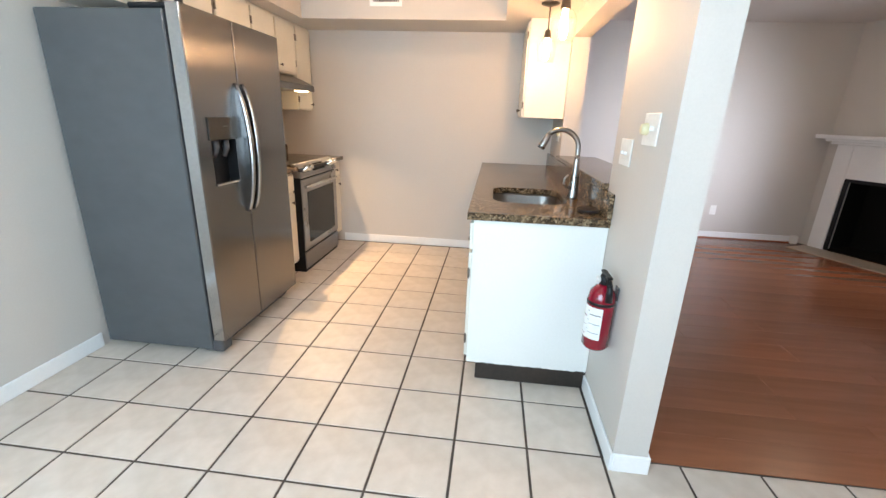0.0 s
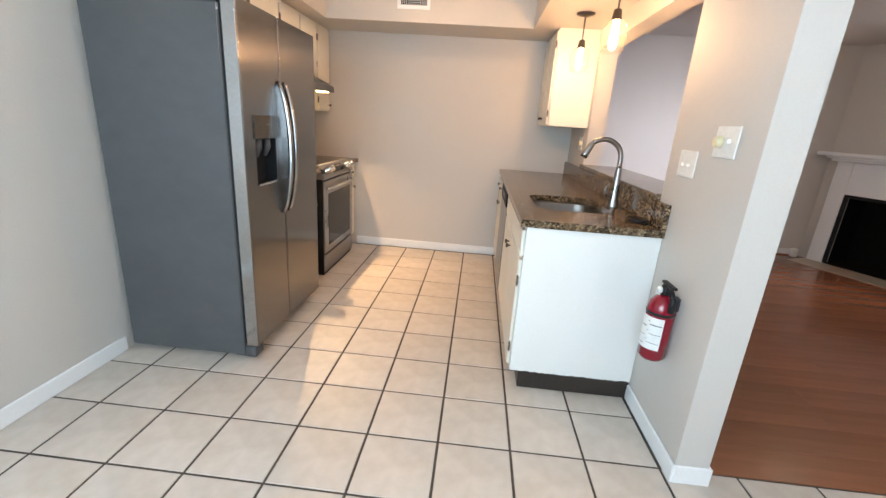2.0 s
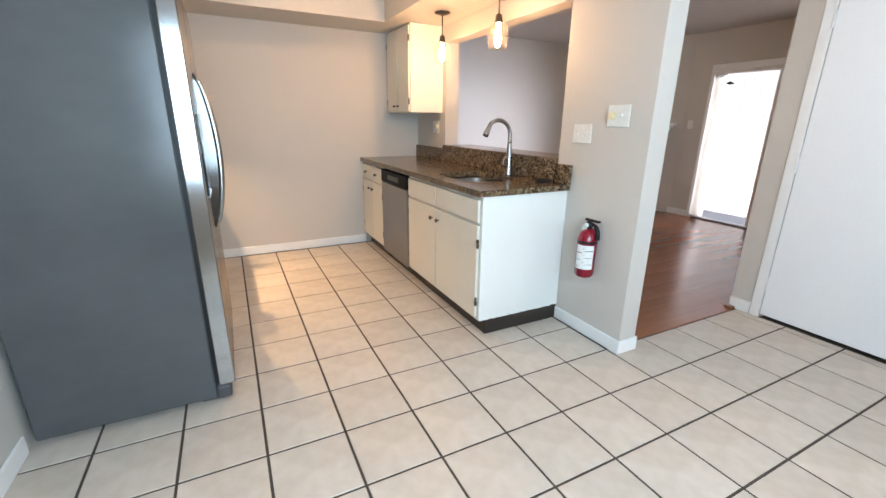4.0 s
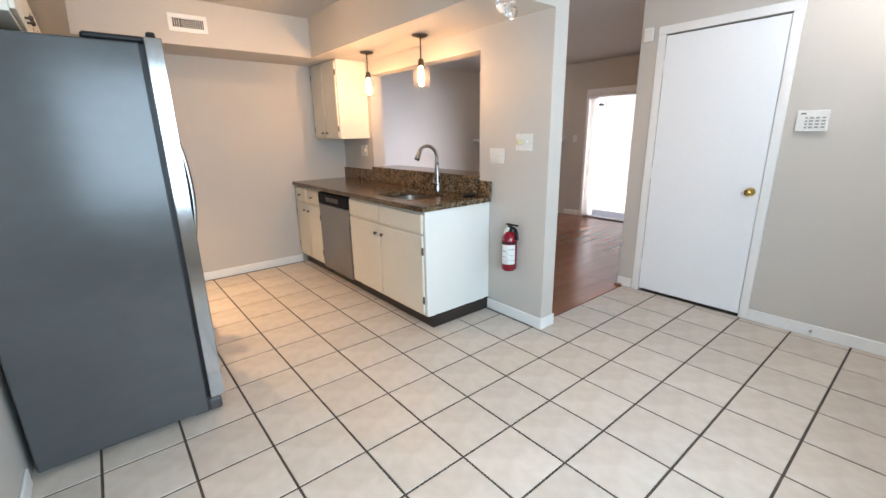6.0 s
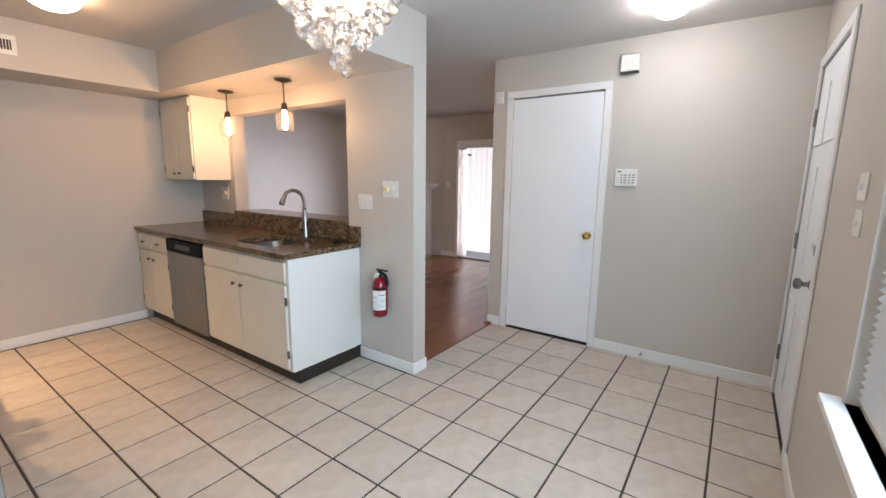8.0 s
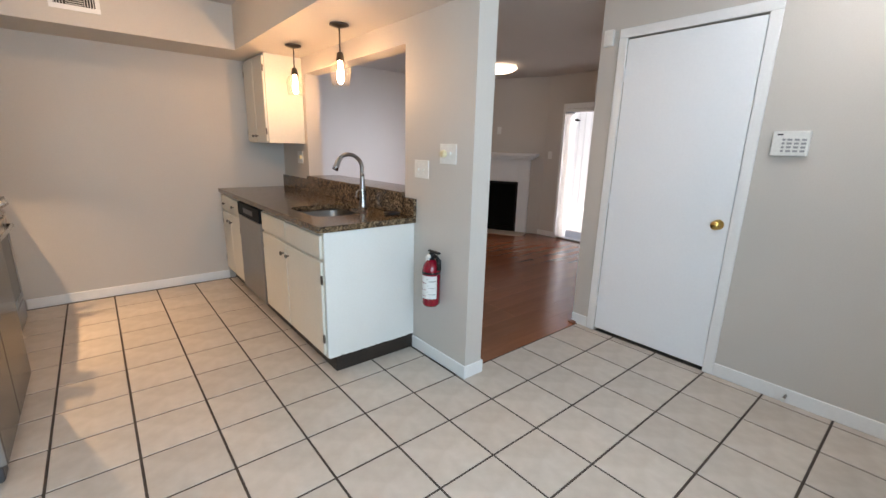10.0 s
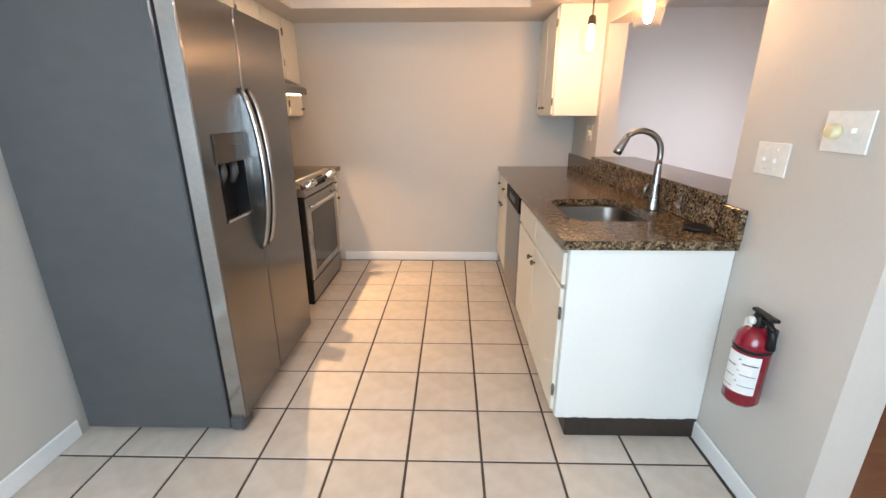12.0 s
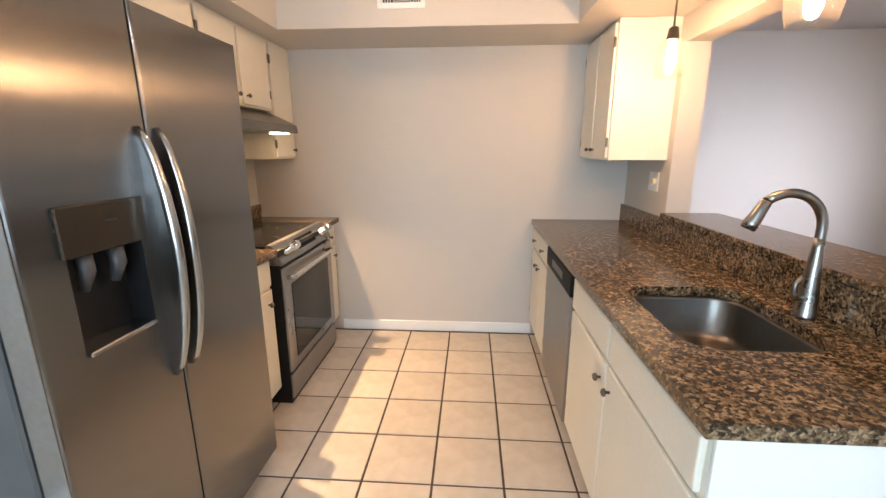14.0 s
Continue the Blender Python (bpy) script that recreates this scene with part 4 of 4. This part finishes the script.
for r in range(4):
    for c in range(4):
        y, z = 0.338 + c * 0.030, 1.390 + r * 0.0195
        part("key", box(XC - 0.031, XC - 0.028, y, y + (0.020 if c < 3 else 0.012), z, z + 0.0105, 0.001), KEYGREY, kp)
ms = thing("wall_sensor", (XC, 0.43, 2.21), "white wedge-shaped door chime box on the wall", "sensor")
part("case", box(XC - 0.05, XC - 0.001, 0.375, 0.505, 2.215, 2.335, 0.008, seg=2), WHITEP, ms)
# dark grey strip standing in for the shade under the white box
part("underside_shade", box(XC - 0.052, XC - 0.001, 0.375, 0.505, 2.204, 2.214, 0.003), DARKGREY, ms)
sn = thing("door_sensor", (XC, 1.53, 2.07), "small white alarm sensor beside the door casing", "sensor")
part("case", box(XC - 0.025, XC - 0.001, 1.49, 1.56, 2.075, 2.18, 0.006, seg=2), WHITEP, sn)
ds = thing("door_stop", (XC - 0.012, 0.18, 0.045), "small metal door stop on the baseboard", "door stop")
part("spring", tube([(XC - 0.012, 0.18, 0.045), (XC - 0.075, 0.18, 0.045)], 0.007, 10), NICKEL, ds)
part("tip", tube([(XC - 0.075, 0.18, 0.045), (XC - 0.09, 0.18, 0.045)], 0.010, 10), WHITEP, ds)
solid("threshold_end", box(XC - 0.05, XC - 0.001, 1.545, 1.60, 0.0, 0.018, 0.004), LAMINATE, "red-brown floor transition strip end", "trim", "structure")
for z0, z1, x0, x1 in ((1.36, 1.45, 0.22, 0.33), (1.24, 1.33, 0.22, 0.31)):
    ob = thing("wall_switch", (x0, YS, z0), "white switch plate beside the front door", "switch")
    part("plate", box(x0, x1, YS + 0.0005, YS + 0.006, z0, z1, 0.002), WHITEP, ob)
    part("toggle", box((x0 + x1) / 2 - 0.006, (x0 + x1) / 2 + 0.006, YS + 0.006, YS + 0.016, z0 + 0.035, z0 + 0.055, 0.002), WHITEP, ob)
ob = thing("wall_switch", (XE, 3.94, 1.23), "white switch plate beside the sliding door", "switch")
part("plate", box(XE - 0.006, XE - 0.0005, 3.90, 3.975, 1.23, 1.345, 0.002), WHITEP, ob)
ob = thing("wall_outlet", (2.75, YN, 0.3), "white outlet plate on the living room wall", "outlet")
part("plate", box(2.72, 2.79, YN - 0.006, YN - 0.0005, 0.30, 0.415, 0.002), WHITEP, ob)
ob = thing("wall_switch", (XW, 1.46, 1.37), "white switch plate beside the refrigerator", "switch")
part("plate", box(XW + 0.0005, XW + 0.006, 1.41, 1.525, 1.372, 1.497, 0.002), WHITEP, ob)
part("toggle", box(XW + 0.006, XW + 0.018, 1.46, 1.47, 1.43, 1.45, 0.002), WHITEP, ob)

# ceiling vent on the back soffit
vt = thing("air_vent", (-0.99, SY, 2.21), "white rectangular air register with louvres", "vent")
VX0, VX1, VZ0, VZ1, VY = -1.125, -0.85, 2.215, 2.345, SY
part("backing", box(VX0 + 0.02, VX1 - 0.02, VY - 0.002, VY - 0.0005, VZ0 + 0.03, VZ1 - 0.03), BLACK, vt)
bm = box(VX0, VX1, VY - 0.008, VY - 0.0005, VZ0, VZ0 + 0.032, 0.002)
box(VX0, VX1, VY - 0.008, VY - 0.0005, VZ1 - 0.032, VZ1, 0.002, bm=bm)
box(VX0, VX0 + 0.026, VY - 0.008, VY - 0.0005, VZ0 + 0.032, VZ1 - 0.032, bm=bm)
box(VX1 - 0.026, VX1, VY - 0.008, VY - 0.0005, VZ0 + 0.032, VZ1 - 0.032, bm=bm)
part("frame", bm, TRIM, vt)
for k in range(5):
    z = VZ0 + 0.038 + k * 0.0135
    part("slat", box(-1.035, -0.94, VY - 0.007, VY - 0.002, z, z + 0.003), TRIM, vt)
for x0 in (-1.098, -0.935):
    for k in range(4):
        x = x0 + k * 0.0155
        part("slat", box(x, x + 0.004, VY - 0.007, VY - 0.002, VZ0 + 0.034, VZ1 - 0.034), TRIM, vt)

# fire extinguisher
EX, EY = XP - 0.062, 1.742
ex = thing("fire_extinguisher", (EX, EY, 0.37), "red fire extinguisher with white label hung on the wall", "fire extinguisher")
part("cylinder", lathe([(0.0, 0.372), (0.045, 0.374), (0.056, 0.388), (0.057, 0.60), (0.050, 0.635), (0.030, 0.66), (0.020, 0.668)], (EX, EY, 0), n=28), RED, ex, "red enamelled cylinder")
bm = bmesh.new()
n = 14
va = [[bm.verts.new((EX + 0.0578 * math.cos(a), EY + 0.0578 * math.sin(a), z)) for a in [radians(158 + 110 * k / n) for k in range(n + 1)]] for z in (0.43, 0.575)]
for k in range(n):
    bm.faces.new((va[0][k], va[0][k + 1], va[1][k + 1], va[1][k])).smooth = True
lab = part("label", bm, PAPER, ex, "white printed label")
for row in range(9):
    bm = bmesh.new()
    z = 0.445 + row * 0.0135
    a0, a1 = ((165, 200), (215, 262), (205, 212))[row % 3]
    va = [[bm.verts.new((EX + 0.0583 * math.cos(a), EY + 0.0583 * math.sin(a), zz)) for a in [radians(a0 + (a1 - a0) * k / 6) for k in range(7)]] for zz in (z, z + (0.0022 if row < 6 else 0.004))]
    for k in range(6):
        bm.faces.new((va[0][k], va[0][k + 1], va[1][k + 1], va[1][k]))
    part("print_line", bm, INK if row % 3 else RED, lab)
part("band", lathe([(0.0572, 0.583), (0.0582, 0.586), (0.0582, 0.594), (0.0572, 0.597)], (EX, EY, 0), n=28), BLACK, ex, "black strap")
part("valve", lathe([(0.018, 0.665), (0.020, 0.672), (0.020, 0.70), (0.014, 0.712)], (EX, EY, 0), n=16), BLACK, ex, "black valve head")
part("lever", box(EX - 0.012, EX + 0.012, EY - 0.075, EY + 0.03, 0.712, 0.724, 0.004), BLACK, ex)
part("carry_handle", tube([(EX, EY + 0.01, 0.70), (EX, EY - 0.04, 0.697), (EX, EY - 0.07, 0.682)], [0.009, 0.008, 0.007], 8), BLACK, ex)
part("nozzle", tube([(EX, EY, 0.69), (EX + 0.01, EY - 0.035, 0.69), (EX + 0.012, EY - 0.055, 0.66), (EX + 0.012, EY - 0.058, 0.61)], [0.010, 0.011, 0.013, 0.015], 10), BLACK, ex)
part("gauge", lathe([(0.014, 0), (0.014, -0.012), (0.0, -0.013)], (EX - 0.018, EY, 0.688), "x", 14), WHITEP, ex)
part("tag", box(EX - 0.024, EX - 0.022, EY - 0.005, EY + 0.03, 0.64, 0.685), PAPER, ex, "white paper tag")
part("bracket", box(XP - 0.008, XP - 0.0005, EY - 0.02, EY + 0.02, 0.60, 0.66, 0.002), DARKGREY, ex)
ex.location.z += 0.036

# ---- outdoors ----
solid("ground", box(-60, 60, -60, 60, -0.35, -0.25), GRASS, "green lawn around the house", "ground", "structure")
solid("pavement_patio", box(XE + T, 9.5, -0.5, 8.5, -0.249, -0.03), CONCRETE, "pale concrete patio", "patio", "structure")
# added white boards: a bright backdrop for the outdoor glare behind the glass
fe = thing("fence", (8.4, 3.5, -0.03), "added white board backdrop for the glare beyond the sliding door", "fence")
for k in range(48):
    y = -0.3 + k * 0.17
    part("board", box(8.4, 8.42, y, y + 0.162, -0.03, 3.1, 0.003), BACKDROP, fe)

# ---- floors, piece by piece ----
G, PX, PY, GAP = 0.314, -0.1, 1.54, 0.0055
bm = box(XW - T, XC + T, YS - T, 1.54, -0.1, -0.004)
box(XW - T, XP + 0.06, 1.54, YB + T, -0.1, -0.004, bm=bm)
tf = solid("floor", bm, GROUT, "cream square ceramic tiles with dark brown grout", "floor", "structure")
made = {}


def piece(name, x0, x1, y0, y1, z0, z1, bevel, material, parent):
    key = (name, round(x1 - x0, 3), round(y1 - y0, 3))
    if key not in made:
        w, d = (x1 - x0) / 2, (y1 - y0) / 2
        b = bmesh.new()
        lo = [b.verts.new((sx * w, sy * d, z0 - z1)) for sx, sy in ((-1, -1), (1, -1), (1, 1), (-1, 1))]
        mid = [b.verts.new((sx * w, sy * d, -bevel)) for sx, sy in ((-1, -1), (1, -1), (1, 1), (-1, 1))]
        hi = [b.verts.new((sx * (w - bevel), sy * (d - bevel), 0)) for sx, sy in ((-1, -1), (1, -1), (1, 1), (-1, 1))]
        for p, q in ((lo, mid), (mid, hi)):
            for k in range(4):
                b.faces.new((p[k], p[(k + 1) % 4], q[(k + 1) % 4], q[k]))
        b.faces.new(hi)
        me = bpy.data.meshes.new(name)
        b.to_mesh(me)
        b.free()
        me.materials.append(material)
        made[key] = me
    ob = new(name, made[key])
    ob.parent = parent
    ob.location = ((x0 + x1) / 2, (y0 + y1) / 2, z1)
    return ob


rt = random.Random(7)
for i in range(-8, 8):
    for j in range(-8, 11):
        x0, x1 = PX + G * i + GAP, PX + G * (i + 1) - GAP
        y0, y1 = PY + G * j + GAP, PY + G * (j + 1) - GAP
        x0, x1 = max(x0, XW), min(x1, XC)
        y0, y1 = max(y0, YS), min(y1, YB)
        if y0 > 1.53:
            x1 = min(x1, XP)
        if x1 - x0 < 0.02 or y1 - y0 < 0.02:
            continue
        piece("tile", x0, x1, y0, y1, -0.02, rt.uniform(-0.0006, 0.0003), 0.002, TILE, tf)
lf = solid("floor_living", box(XP + 0.06, XE + T, 1.541, YN + T, -0.1, -0.005), TOE, "glossy red-brown laminate plank floor", "floor", "structure")
W = 0.193
y = 1.545
while y < YN:
    x = XP2 - rt.uniform(0, 1.2)
    while x < XE:
        x0, x1, y1 = max(x, XP2 + 0.001 if y > 1.6 else XP + 0.13), min(x + 1.2, XE + 0.1), min(y + W, YN)
        if x1 - x0 > 0.03:
            piece("plank", x0 + 0.0005, x1 - 0.0005, y + 0.0004, y1 - 0.0004, -0.02, 0.0, 0.0008, LAMINATE, lf)
        x += 1.2
    y += W
